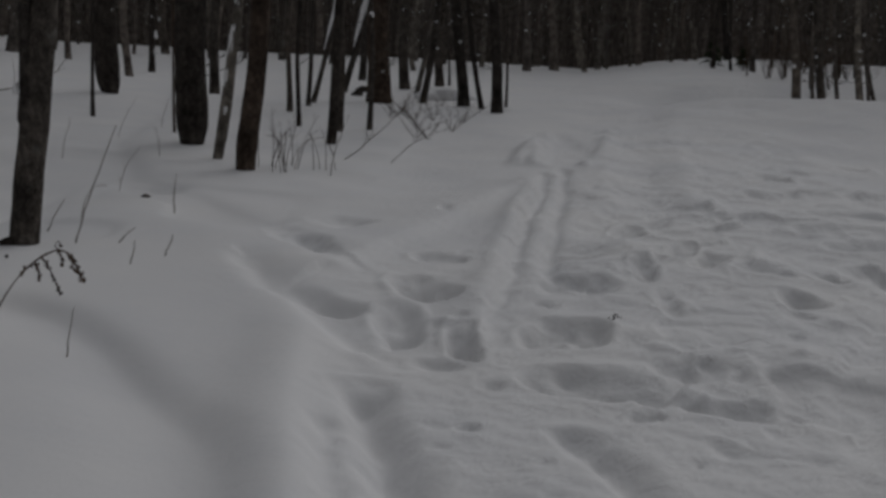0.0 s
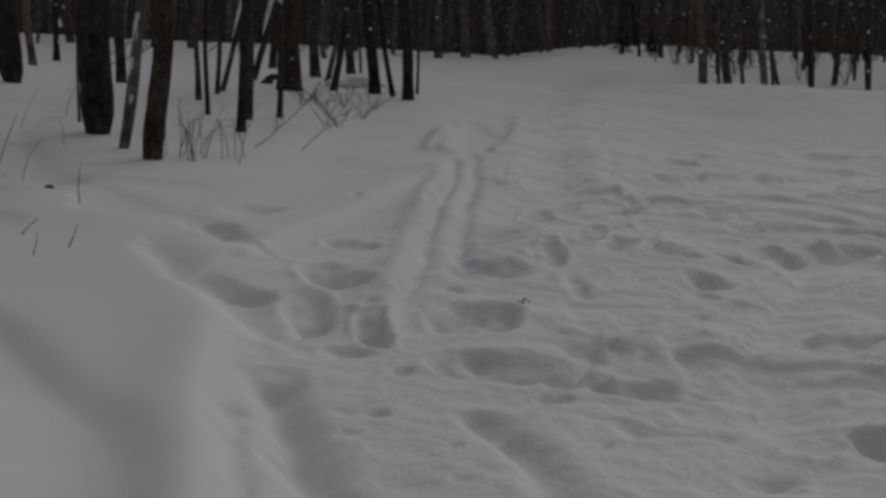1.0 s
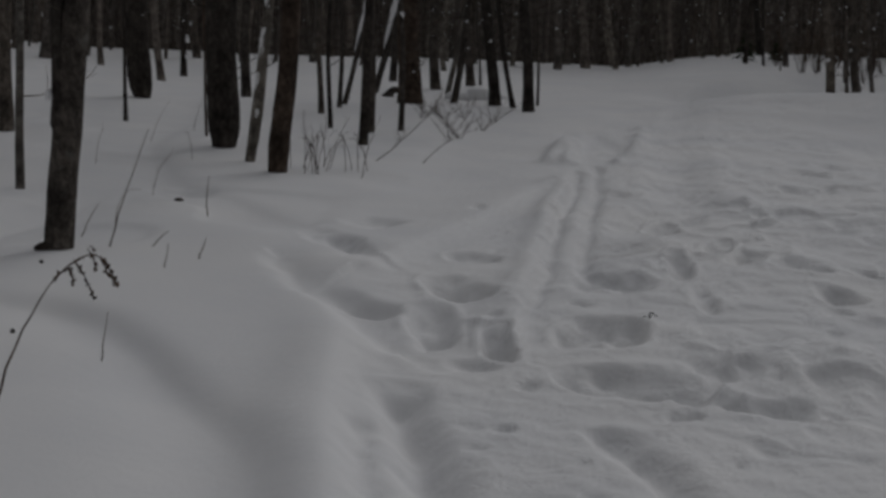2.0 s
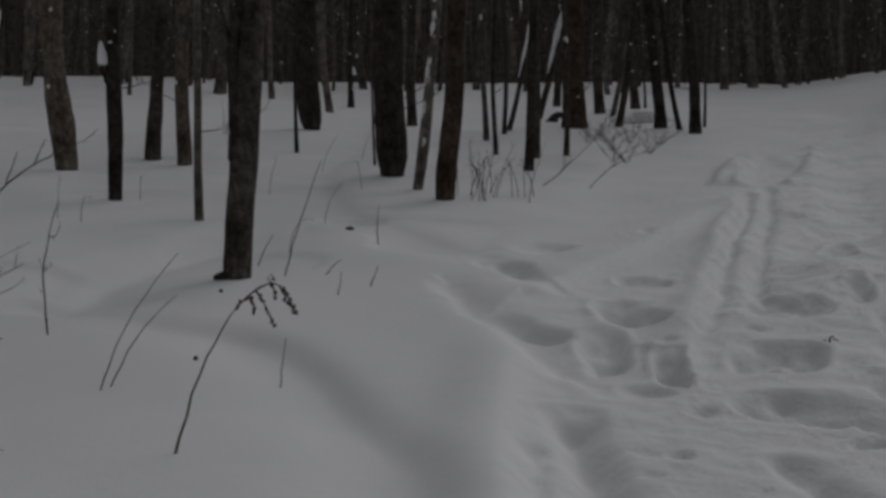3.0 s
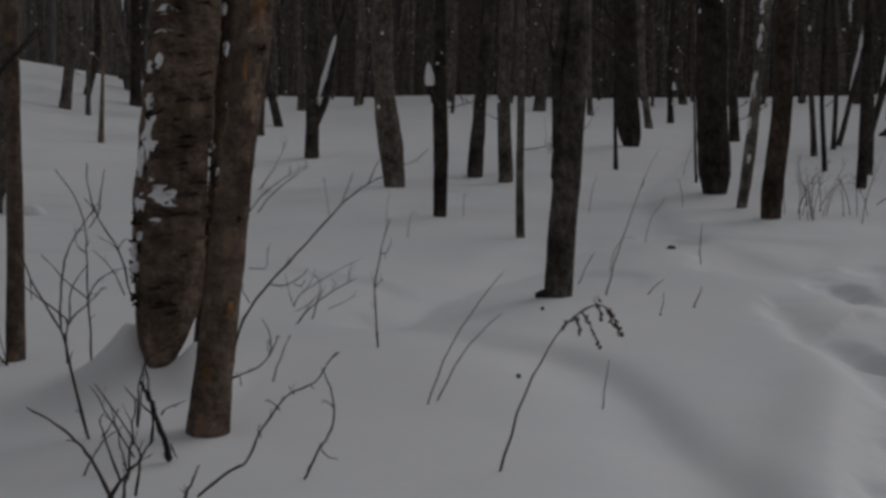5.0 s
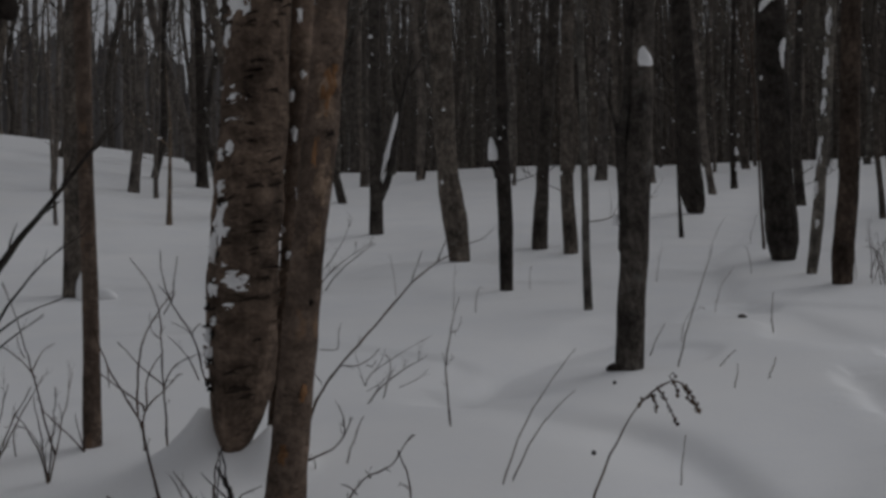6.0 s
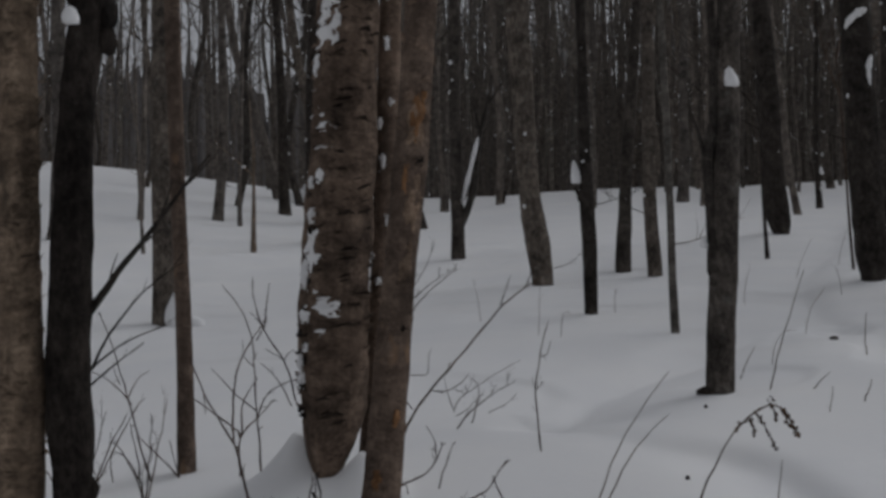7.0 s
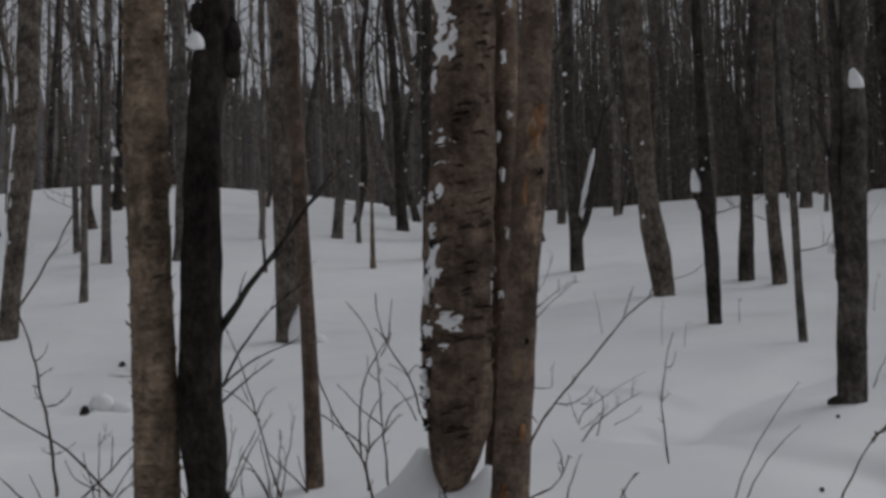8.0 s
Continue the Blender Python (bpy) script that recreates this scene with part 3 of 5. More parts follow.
# ---- trees close to the camera ----
birch, ax_b, rad_b = tree(-3.712, 5.245, 0.328, (0.05, 0.032), 13, BARK_BIRCH, "thick brown birch with shaggy peeling bark and plastered snow", 1, 26, 0.06, 5.5, 10, 0.015, 24, 0.0, 3, narrow=0.6, gather="birches by the trail", rugged=1.5, twig_size=0.2, belly=0.13)
second, ax_s, rad_s = tree(-3.132, 4.753, 0.182, (0.088, 0.055), 12, BARK_RED, "red-brown birch leaning against its thicker neighbour", 2, 22, 0.06, 5.0, 9, 0.015, 0, 0.12, 4, gather="birches by the trail", twig_size=0.25, rugged=1.2, turn=31.9, knots=((0.0, 0.013, 0.102), (0.1, 0.015, 0.094), (0.42, 0.044, 0.088), (0.92, 0.091, 0.075), (1.17, 0.112, 0.072), (1.42, 0.141, 0.077), (1.93, 0.197, 0.079)))
third, ax_t3, rad_t3 = tree(-3.585, 5.49, 0.135, (0.036, 0.024), 9, BARK_RED, "thin dark snow-plastered stem squeezed between two birches", 5, 14, 0.08, 5.0, 6, 0.01, 10, 0.1, 0)
pale_near, ax_p, rad_p = tree(-3.675, 3.17, 0.165, (-0.006, -0.008), 11, BARK_PALE, "pale tan birch with curling papery bark", 3, 22, 0.06, 5.0, 9, 0.008, 0, 0.15, 14, gather="birches by the trail", twig_size=0.22, rugged=1.2, turn=45.9, knots=((0.67, 0.009, 0.079), (1.04, 0.007, 0.081), (1.46, -0.008, 0.077), (1.89, -0.013, 0.08), (2.31, -0.017, 0.076), (2.53, -0.016, 0.078)))
dark_near, ax_d, rad_d = tree(-3.503, 3.246, 0.148, (0.021, 0.021), 10, BARK_BLACK, "black-barked crooked tree beside the pale birch", 4, 20, 0.05, 4.5, 8, 0.03, 3, 0.2, 0, rugged=1.8, turn=43.8, knots=((0.67, 0.003, 0.066), (0.81, 0.009, 0.079), (0.94, -0.006, 0.076), (1.14, -0.008, 0.076), (1.56, 0.008, 0.071), (1.88, 0.012, 0.063), (2.09, 0.022, 0.064), (2.26, 0.042, 0.072), (2.39, 0.06, 0.066), (2.52, 0.084, 0.054)))


def curls(root, axis, rad, count, low, high, seed, mat, size=0.03):
    """Thin tatters of bark that stand off a birch."""
    rng = random.Random(seed)
    bag = Bag()
    for i in range(count):
        t, a = rng.uniform(low, high), rng.uniform(0, 6.28)
        c, r = axis(t), rad(t) * 1.01
        w = rng.uniform(0.3, 0.9)
        s = size * rng.uniform(0.5, 1.3)
        verts, faces = [], []
        for k in range(4):
            off = s * k / 3
            lift = off * off / s * rng.uniform(0.2, 0.65)
            for e in (0, 1):
                b = a + (e - 0.5) * w * (1 - 0.2 * k)
                rr = r + lift + 0.001
                verts.append((c[0] + rr * math.cos(b), c[1] + rr * math.sin(b), t + off * rng.uniform(0.6, 1.0) + (e - 0.5) * 0.01))
        for k in range(3):
            faces.append((k * 2, k * 2 + 1, k * 2 + 3, k * 2 + 2))
        bag.add(verts, faces)
    tagged(part("bark_curl", bag, mat, root, "loose curled tatters of bark"), kind="stuff")


curls(birch, ax_b, rad_b, 420, 0.3, 5, 21, BARK_BIRCH, 0.03)
curls(birch, ax_b, rad_b, 260, 0.2, 3.0, 27, BARK_BROWN, 0.022)
curls(second, ax_s, rad_s, 150, 0.6, 5, 22, BARK_RED, 0.024)
curls(pale_near, ax_p, rad_p, 420, 0.2, 4.5, 23, BARK_PALE, 0.03)


def plaster(root, axis, rad, spots, seed, mat=SNOW_CLUMP, name="snow_patch", label="white snow plastered on rough bark", deep=1.0):
    """A ragged patch on one side of a trunk: height, turn, width and tallness of each."""
    for k, (t, a, w, h) in enumerate(spots):
        n = 19
        verts, faces, depth = [], [], []
        for i in range(n):
            for j in range(n):
                u, v = 2 * i / (n - 1) - 1, 2 * j / (n - 1) - 1
                ragged = noise.noise((u * 1.7 + seed, v * 1.7 + k * 3.1, 0)) * 0.9 + noise.noise((u * 4 + k, v * 4, seed)) * 0.6 + noise.noise((u * 9 + k, v * 9, seed)) * 0.35
                thick = 0.02 * min(1.0, (0.93 - (u * u + v * v) ** 0.5 + ragged) * 1.5) + 0.004 * noise.noise((u * 7, v * 7, k)) - 0.004
                depth.append(thick)
                tt, aa = t + v * h * 0.8, a + u * w * 0.8 / rad(t)
                c, r = axis(tt), rad(tt) + max(thick * deep, -0.02)
                verts.append((c[0] + r * math.cos(aa), c[1] + r * math.sin(aa), tt))
        for i in range(n - 1):
            for j in range(n - 1):
                q = (i * n + j, (i + 1) * n + j, (i + 1) * n + j + 1, i * n + j + 1)
                if max(depth[p] for p in q) > -0.012:
                    faces.append(q)
        bag = Bag()
        bag.add(verts, faces)
        part(name, bag, mat, root, label)


WEST = math.radians(252)
plaster(birch, ax_b, rad_b, [(1.09, WEST, 0.085, 0.15), (0.80, WEST - 0.1, 0.09, 0.08), (0.82, WEST + 0.55, 0.10, 0.065), (0.70, WEST + 0.5, 0.04, 0.03), (0.62, WEST + 0.05, 0.04, 0.03), (0.46, WEST - 0.2, 0.04, 0.06)], 31)
plaster(birch, ax_b, rad_b, [(1.93, WEST - 0.1, 0.08, 0.07), (1.80, WEST - 0.1, 0.07, 0.06), (1.73, WEST + 0.2, 0.09, 0.04), (2.20, WEST + 0.1, 0.10, 0.09), (2.31, WEST + 0.2, 0.09, 0.10), (2.46, WEST, 0.11, 0.15), (1.62, WEST + 0.3, 0.08, 0.015), (2.05, WEST - 0.25, 0.05, 0.09), (1.45, WEST - 0.3, 0.03, 0.04), (1.28, WEST - 0.2, 0.035, 0.05), (1.0, WEST - 0.35, 0.05, 0.12), (0.9, WEST + 0.2, 0.06, 0.03), (0.55, WEST - 0.3, 0.03, 0.05)], 32)
plaster(third, ax_t3, rad_t3, [(1.0 + 0.31 * j, math.radians(285 + 30 * (j % 2)), 0.022, 0.03 + 0.02 * (j % 3)) for j in range(6)], 34)
FACE = math.radians(301)
plaster(second, ax_s, rad_s, [(1.52, FACE + 0.4, 0.06, 0.2), (1.24, FACE + 0.45, 0.045, 0.15), (1.85, FACE + 0.15, 0.055, 0.14)], 51, BARK_TAN, "bark_plate", "pale tan plate of weathered bark", 0.6)
plaster(second, ax_s, rad_s, [(1.90, FACE + 0.25, 0.045, 0.15), (1.62, FACE - 0.2, 0.02, 0.09), (0.28, FACE - 0.3, 0.03, 0.06), (0.55, FACE + 0.5, 0.02, 0.05)], 52, BARK_TORN, "torn_bark", "torn orange patch of inner bark", 0.8)
plaster(second, ax_s, rad_s, [(1.70, FACE + 0.6, 0.035, 0.03), (0.95, FACE + 0.5, 0.02, 0.02)], 53, BARK_BLACK, "scar", "dark notch in the bark", 0.6)
plaster(birch, ax_b, rad_b, [(0.30 + 0.13 * j, WEST - 0.3 + 0.17 * (j % 3), 0.03, 0.03) for j in range(8)], 54, BARK_DARK, "bark_plate", "dark loose plate of bark", 0.9)
snow_lump(dark_near, [((0.045, -0.045, 2.33), (0.03, 0.03, 0.042)), ((0.015, -0.035, 2.335), (0.02, 0.025, 0.032))], 3, 0.1)


def snow_line(root, start, mid, tip, r):
    """Snow lying in one strip along a slanting limb."""
    rng = random.Random(int(900 * r + 50 * tip[2]))
    bag = Bag()
    a, m, b = np.array(start), np.array(mid), np.array(tip)
    c = 2 * m - (a + b) / 2
    ts = np.linspace(0, 1, 12)
    bag.tube([(1 - t) ** 2 * a + 2 * t * (1 - t) * c + t * t * b for t in ts], [r * rng.uniform(0.55, 1.1) * (0.15 + 0.95 * math.sin(math.pi * (1 - t) ** 0.7 * 0.96 + 0.06)) for t in ts], 7)
    part("snow_strip", bag, SNOW_CLUMP, root, "strip of white snow along the limb")


def limb(root, start, mid, tip, r, mat, label=""):
    """One limb of a tree, bowed from its start to its tip, with short side shoots."""
    rng = random.Random(int(1000 * (tip[0] + tip[2] * 3)))
    bag = Bag()
    a, m, b = np.array(start), np.array(mid), np.array(tip)
    c = 2 * m - (a + b) / 2
    ts = np.linspace(0, 1, 9)
    pts = [(1 - t) ** 2 * a + 2 * t * (1 - t) * c + t * t * b + np.array([rng.uniform(-1, 1) for _ in range(3)]) * r * 0.5 for t in ts]
    bag.tube(pts, [r * (1 - 0.75 * t) for t in ts], 6)
    for k in (3, 5, 6, 7):
        d = (pts[k + 1] - pts[k]) / np.linalg.norm(pts[k + 1] - pts[k])
        w = d + np.array([rng.uniform(-0.8, 0.8), rng.uniform(-0.8, 0.8), rng.uniform(-0.3, 0.8)])
        branch(bag, rng, pts[k], w / np.linalg.norm(w), np.linalg.norm(b - a) * rng.uniform(0.12, 0.3), r * 0.35, 0, 4)
    return part("limb", bag, mat, root, label)


limb(dark_near, (0.03, 0.03, 1.24), (0.13, 0.12, 1.42), (0.36, 0.35, 1.86), 0.021, BARK_DARK)
limb(dark_near, (0.05, 0.05, 1.06), (0.15, 0.15, 1.29), (0.29, 0.28, 1.45), 0.006, BARK_DARK)
limb(dark_near, (0.05, 0.05, 1.00), (0.12, 0.11, 1.08), (0.19, 0.18, 1.15), 0.005, BARK_DARK)
limb(dark_near, (0.05, 0.05, 1.06), (0.15, 0.14, 1.16), (0.26, 0.25, 1.22), 0.005, BARK_DARK)
rng = random.Random(19)
for c, k in zip(((0.092, 0.088, 2.28), (0.095, 0.082, 2.36), (0.085, 0.04, 2.42), (0.03, -0.03, 2.43), (0.06, 0.045, 0.62), (-0.045, -0.035, 1.33)), (1, 1.1, 0.9, 0.8, 0.8, 0.55)):
    bag = Bag()
    bag.blob(c, (0.036 * k, 0.036 * k, 0.07 * k), rng)
    part("knot", bag, BARK_BLACK, dark_near, "black swollen knot on the bark")

# ---- trees in the middle distance, one by one ----
grey, ax_g, rad_g = tree(-2.58, 8.40, 0.174, (0.046, 0.014), 11, BARK_GREY, "grey-brown tree with a knotted scar and a snow cap", 10, 18, 0.08, 4.6, 9, 0.01, 5, 0.22, 2, turn=15.6, knots=((0.0, 0.005, 0.089), (0.42, 0.021, 0.094), (0.79, 0.046, 0.096), (1.17, 0.062, 0.092), (1.55, 0.081, 0.09), (1.93, 0.095, 0.09), (2.7, 0.131, 0.076)))
snow_lump(grey, [((0.15, -0.045, 2.14), (0.055, 0.05, 0.09)), ((-0.06, -0.06, 1.02), (0.03, 0.04, 0.05))])
rng = random.Random(8)
for t in (0.85, 0.93, 1.0, 1.06):
    c = ax_g(t)
    bag = Bag()
    bag.blob((c[0] - 0.075, c[1] - 0.05, t), (0.03, 0.035, 0.05), rng)
    part("knot", bag, BARK_DARK, grey, "dark swollen knot of old bark")
limb(grey, (-0.02, -0.03, 0.8), (-0.005, -0.03, 1.9), (0.08, -0.01, 3.8), 0.055, BARK_MID, "dark dead stem grown into the trunk")
bag = Bag()
bag.blob((-0.085, -0.04, 0.005), (0.06, 0.05, 0.038), rng)
part("root_foot", bag, BARK_DARK, grey, "dark root foot above the snow")
tree(-5.05, 21.35, 0.42, (-0.07, -0.016), 14, BARK_DARK, "stout black-barked tree standing in snow", 11, 14, 0.1, 5, 10, 0.03, 8, 0.0, 3, turn=13.0, knots=((0.0, -0.035, 0.11), (0.11, -0.071, 0.188), (0.45, -0.116, 0.207), (0.93, -0.158, 0.193), (2.38, -0.212, 0.183)))
tree(-4.61, 18.28, 0.06, (-0.028, -0.007), 2.6, BARK_DARK, "thin dead pole standing in snow", 12, 8, 0.2, 1.8, 3, 0.02, 0, levels=1)
fat, ax_ft, rad_ft = tree(-2.52, 14.41, 0.36, (-0.021, -0.004), 14, BARK_DARK, "stout black-barked tree with snow flecks", 13, 18, 0.08, 5, 10, 0.04, 16, 0.1, 3, turn=9.5, knots=((0.0, 0.0, 0.12), (0.12, 0.006, 0.16), (0.28, 0.009, 0.183), (0.5, -0.011, 0.18), (0.82, -0.045, 0.171), (1.46, -0.06, 0.174), (2.1, -0.085, 0.174)))
snow_line(fat, (-0.19, -0.17, 2.78), (-0.1, -0.19, 2.9), (0.05, -0.19, 2.97), 0.05)
snow_line(fat, (0.06, -0.17, 2.12), (0.05, -0.18, 2.3), (0.08, -0.17, 2.46), 0.035)
tree(-3.57, 22.71, 0.16, (-0.006, -0.001), 11, BARK_MID, "", 14, 10, 0.2, 5, 8, snow=4)
pale_lean, ax_pl, rad_pl = tree(-2.00, 13.31, 0.125, (0.073, 0.011), 11, BARK_SMOOTH, "pale snow-dusted tree leaning aside", 15, 12, 0.12, 5, 8, 0.03, 6, 0.25, 1, turn=8.1, knots=((0.0, -0.06, 0.052), (0.13, -0.033, 0.058), (0.36, -0.009, 0.064), (0.6, 0.021, 0.063), (0.89, 0.044, 0.058), (1.48, 0.091, 0.048), (2.06, 0.14, 0.049)))
plaster(pale_lean, ax_pl, rad_pl, [(1.25, 4.1, 0.045, 0.2), (1.75, 4.4, 0.04, 0.18), (2.15, 4.2, 0.045, 0.2), (2.6, 4.3, 0.04, 0.2), (0.5, 4.9, 0.03, 0.06), (0.85, 4.1, 0.035, 0.12)], 41)
tree(-1.66, 12.60, 0.185, (0.046, 0.006), 12, BARK_BROWN, "red-brown tree with smooth straight trunk", 16, 14, 0.12, 5, 9, 0.01, 2, 0.35, 1, turn=7.0, knots=((0.0, -0.003, 0.095), (0.23, -0.001, 0.108), (0.67, 0.041, 0.105), (0.95, 0.071, 0.102), (1.23, 0.079, 0.1), (2.05, 0.098, 0.097)))
tree(-2.92, 15.49, 0.032, (-0.056, -0.01), 2.8, TWIG, "thin dead stick standing in snow", 17, 6, 0.2, 1.8, 3, 0.02, levels=1)
twin_a, ax_ta, rad_ta = tree(-6.14, 16.42, 0.172, (0.038, 0.014), 12, BARK_MID, "dark upright tree with flecks of snow", 18, 12, 0.15, 5, 9, 0.02, 6, 0.2, 2, turn=19.7, knots=((0.0, 0.0, 0.115), (0.34, 0.01, 0.104), (0.72, 0.038, 0.093), (1.26, 0.058, 0.089), (2.26, 0.152, 0.078), (3.81, 0.271, 0.075)))
tree(-5.48, 15.81, 0.145, (-0.057, -0.019), 12, BARK_GREY, "grey tree trunk standing in snow", 19, 12, 0.15, 5, 9, 0.02, 4, 0.15, 2, turn=18.3, knots=((0.0, 0.0, 0.098), (0.74, -0.041, 0.088), (1.25, -0.052, 0.088), (3.69, -0.022, 0.078)))
tree(-3.71, 11.04, 0.072, (-0.02, -0.006), 8, BARK_SMOOTH, "slim smooth grey sapling trunk", 20, 10, 0.15, 4, 7, 0.015, 0, 0.1, 1, turn=17.4, knots=((0.0, -0.007, 0.043), (0.52, -0.022, 0.039), (1.02, -0.025, 0.036), (2.04, -0.043, 0.034), (3.08, -0.081, 0.032)))
dark_thin, ax_dt, rad_dt = tree(-5.03, 12.34, 0.135, (-0.061, -0.024), 10, BARK_DARK, "thin black-barked tree with a snow cap on a broken stub", 21, 12, 0.12, 5, 8, 0.02, 3, 0.15, 1, turn=21.1, knots=((0.0, -0.001, 0.071), (0.71, -0.007, 0.08), (1.18, -0.024, 0.077), (1.6, -0.038, 0.063), (3.39, -0.054, 0.052)))
limb(dark_thin, (-0.03, -0.03, 1.1), (-0.09, -0.06, 1.25), (-0.12, -0.07, 1.36), 0.035, BARK_DARK, "short broken stub")
snow_lump(dark_thin, [((-0.115, -0.07, 1.46), (0.06, 0.06, 0.15))])
tree(-6.55, 14.64, 0.285, (-0.18, -0.08), 13, BARK_GREY, "thick dark tree leaning over in the snow", 22, 14, 0.12, 5, 9, 0.03, 8, 0.1, 2, turn=23.2, knots=((0.0, -0.005, 0.135), (0.52, -0.07, 0.153), (0.88, -0.136, 0.143), (1.38, -0.182, 0.133), (2.32, -0.229, 0.141), (3.78, -0.299, 0.15)))
fork, ax_f, rad_f = tree(-9.47, 17.97, 0.21, (-0.006, -0.003), 13, BARK_MID, "dark forked tree with snow along its side limb", 23, 12, 0.15, 5, 9, 0.02, 6, 0.1, 2)
limb(fork, (0.02, 0, 0.5), (0.25, 0.12, 1.3), (0.53, 0.27, 3.0), 0.075, BARK_MID)
snow_line(fork, (0.09, -0.03, 0.85), (0.19, 0.02, 1.3), (0.34, 0.09, 1.95), 0.05)
tree(-12.49, 21.55, 0.2, (-0.012, -0.007), 12, BARK_MID, "", 24, 10, 0.25, 5, 8, snow=5)

# the far side of the hollow
tree(-15.96, 29.78, 0.13, (-0.01, -0.005), 11, BARK_FAR, "", 30, 8, 0.4, 4, 8, snow=4, low_twigs=2)
tree(-15.56, 32.46, 0.17, (-0.015, -0.007), 12, BARK_FAR, "", 31, 8, 0.4, 4, 8, snow=4, low_twigs=2)
tree(-11.69, 29.87, 0.09, (-0.012, -0.005), 9, BARK_FAR, "", 32, 8, 0.4, 3, 8, snow=4, low_twigs=2)
tree(-10.13, 32.18, 0.28, (0.037, 0.012), 13, BARK_FAR, "", 33, 10, 0.4, 5, 9, snow=8, low_twigs=2)
tree(-8.42, 31.02, 0.14, (-0.064, -0.017), 11, BARK_FAR, "", 34, 8, 0.4, 4, 8, snow=4, low_twigs=2)
tree(-6.19, 27.65, 0.16, (-0.112, -0.025), 12, BARK_FAR, "", 35, 8, 0.3, 4, 8, snow=4, low_twigs=2)
tree(-8.38, 37.98, 0.09, (-0.004, -0.001), 10, BARK_FAR, "", 36, 8, 0.4, 4, 8, snow=4, low_twigs=2)
snag, ax_sn, rad_sn = tree(-6.21, 30.07, 0.14, (0.003, 0.001), 10, BARK_DARK, "dark tree with snow lodged in low stubs", 37, 8, 0.3, 3, 8, snow=8, low_twigs=4)
snow_lump(snag, [((0.09, -0.08, 0.85), (0.05, 0.05, 0.12)), ((0.1, -0.08, 0.45), (0.06, 0.05, 0.08))])

# the thicket at the corner of the wood
tree(-1.95, 19.86, 0.085, (-0.02, -0.002), 9, BARK_MID, "", 40, 8, 0.25, 3.5, 7, snow=3, low_twigs=6)
tree(-1.61, 17.78, 0.062, (-0.017, -0.002), 8, BARK_DARK, "", 41, 8, 0.25, 3, 7, snow=2, low_twigs=6)
tree(-1.76, 20.94, 0.072, (-0.019, -0.002), 9, BARK_MID, "", 42, 8, 0.25, 3, 7, snow=2, low_twigs=6)
for at_x, at_y, wide, tilt, k in ((-1.74, 21.75, 0.085, 0.219, 43), (-1.46, 25.82, 0.13, 0.239, 47)):
    leaner, ax_l, rad_l = tree(at_x, at_y, wide, (tilt, 0.015), 9, BARK_MID, "dark leaning tree with snow lying along its trunk", k, 8, 0.2, 4, 7, 0.02, 0, 0.1, 2)
    foot, top = ax_l(0.9), ax_l(2.35)
    snow_line(leaner, (foot[0] - wide * 0.5, -0.04, 0.9), ((foot[0] + top[0]) / 2 - wide * 0.55, -0.04, 1.6), (top[0] - wide * 0.4, -0.04, 2.35), wide * 0.48)
tree(-1.02, 15.72, 0.118, (0.027, 0.002), 10, BARK_DARK, "dark tree with a broken snowy stub at its foot", 44, 10, 0.15, 4, 8, 0.02, 5, 0.1, 3)
tree(-1.02, 17.29, 0.09, (-0.011, -0.001), 9, BARK_MID, "", 45, 8, 0.2, 4, 8, snow=3, low_twigs=9)
tree(-1.29, 30.45, 0.16, (-0.005, 0), 12, BARK_MID, "", 48, 8, 0.3, 4, 8, snow=4, low_twigs=9)
tree(-0.62, 17.58, 0.07, (-0.03, -0.002), 9, BARK_MID, "", 49, 8, 0.2, 4, 7, snow=2, low_twigs=6)
tree(-0.65, 23.34, 0.40, (-0.029, -0.001), 14, BARK_BROWN, "thick brown tree among thinner trunks", 50, 12, 0.2, 5, 10, snow=5, low_twigs=12)
tree(-0.24, 27.37, 0.2, (-0.043, 0), 12, BARK_MID, "", 51, 8, 0.3, 4, 8, snow=4, low_twigs=9)
tree(0.02, 25.45, 0.1, (0.152, 0), 9, BARK_SMOOTH, "grey leaning tree trunk", 52, 8, 0.25, 4, 7, snow=3, low_twigs=6)
tree(0.14, 23.87, 0.125, (0.127, -0.001), 10, BARK_MID, "dark leaning tree trunk", 53, 8, 0.25, 4, 8, snow=3, low_twigs=9)
tree(0.54, 29.08, 0.18, (-0.069, 0.001), 12, BARK_MID, "", 54, 8, 0.3, 4, 8, snow=4, low_twigs=9)
tree(0.77, 29.32, 0.05, (-0.055, 0.001), 8, BARK_MID, "", 55, 8, 0.3, 3, 7, snow=2, low_twigs=9)
tree(0.88, 23.08, 0.2, (-0.093, 0.003), 12, BARK_DARK, "", 56, 10, 0.2, 4, 9, snow=5, low_twigs=15)
tree(1.19, 22.65, 0.088, (-0.18, 0.01), 9, BARK_DARK, "dark thin tree leaning aside", 57, 8, 0.2, 4, 7, snow=2, low_twigs=9)
tree(1.43, 22.06, 0.18, (-0.068, 0.004), 12, BARK_DARK, "dark tree at the edge of the open run", 58, 10, 0.2, 4, 9, snow=6, low_twigs=21)
tree(1.66, 23.20, 0.05, (-0.024, 0.002), 7, BARK_MID, "", 59, 8, 0.25, 3, 7, snow=2, low_twigs=9)

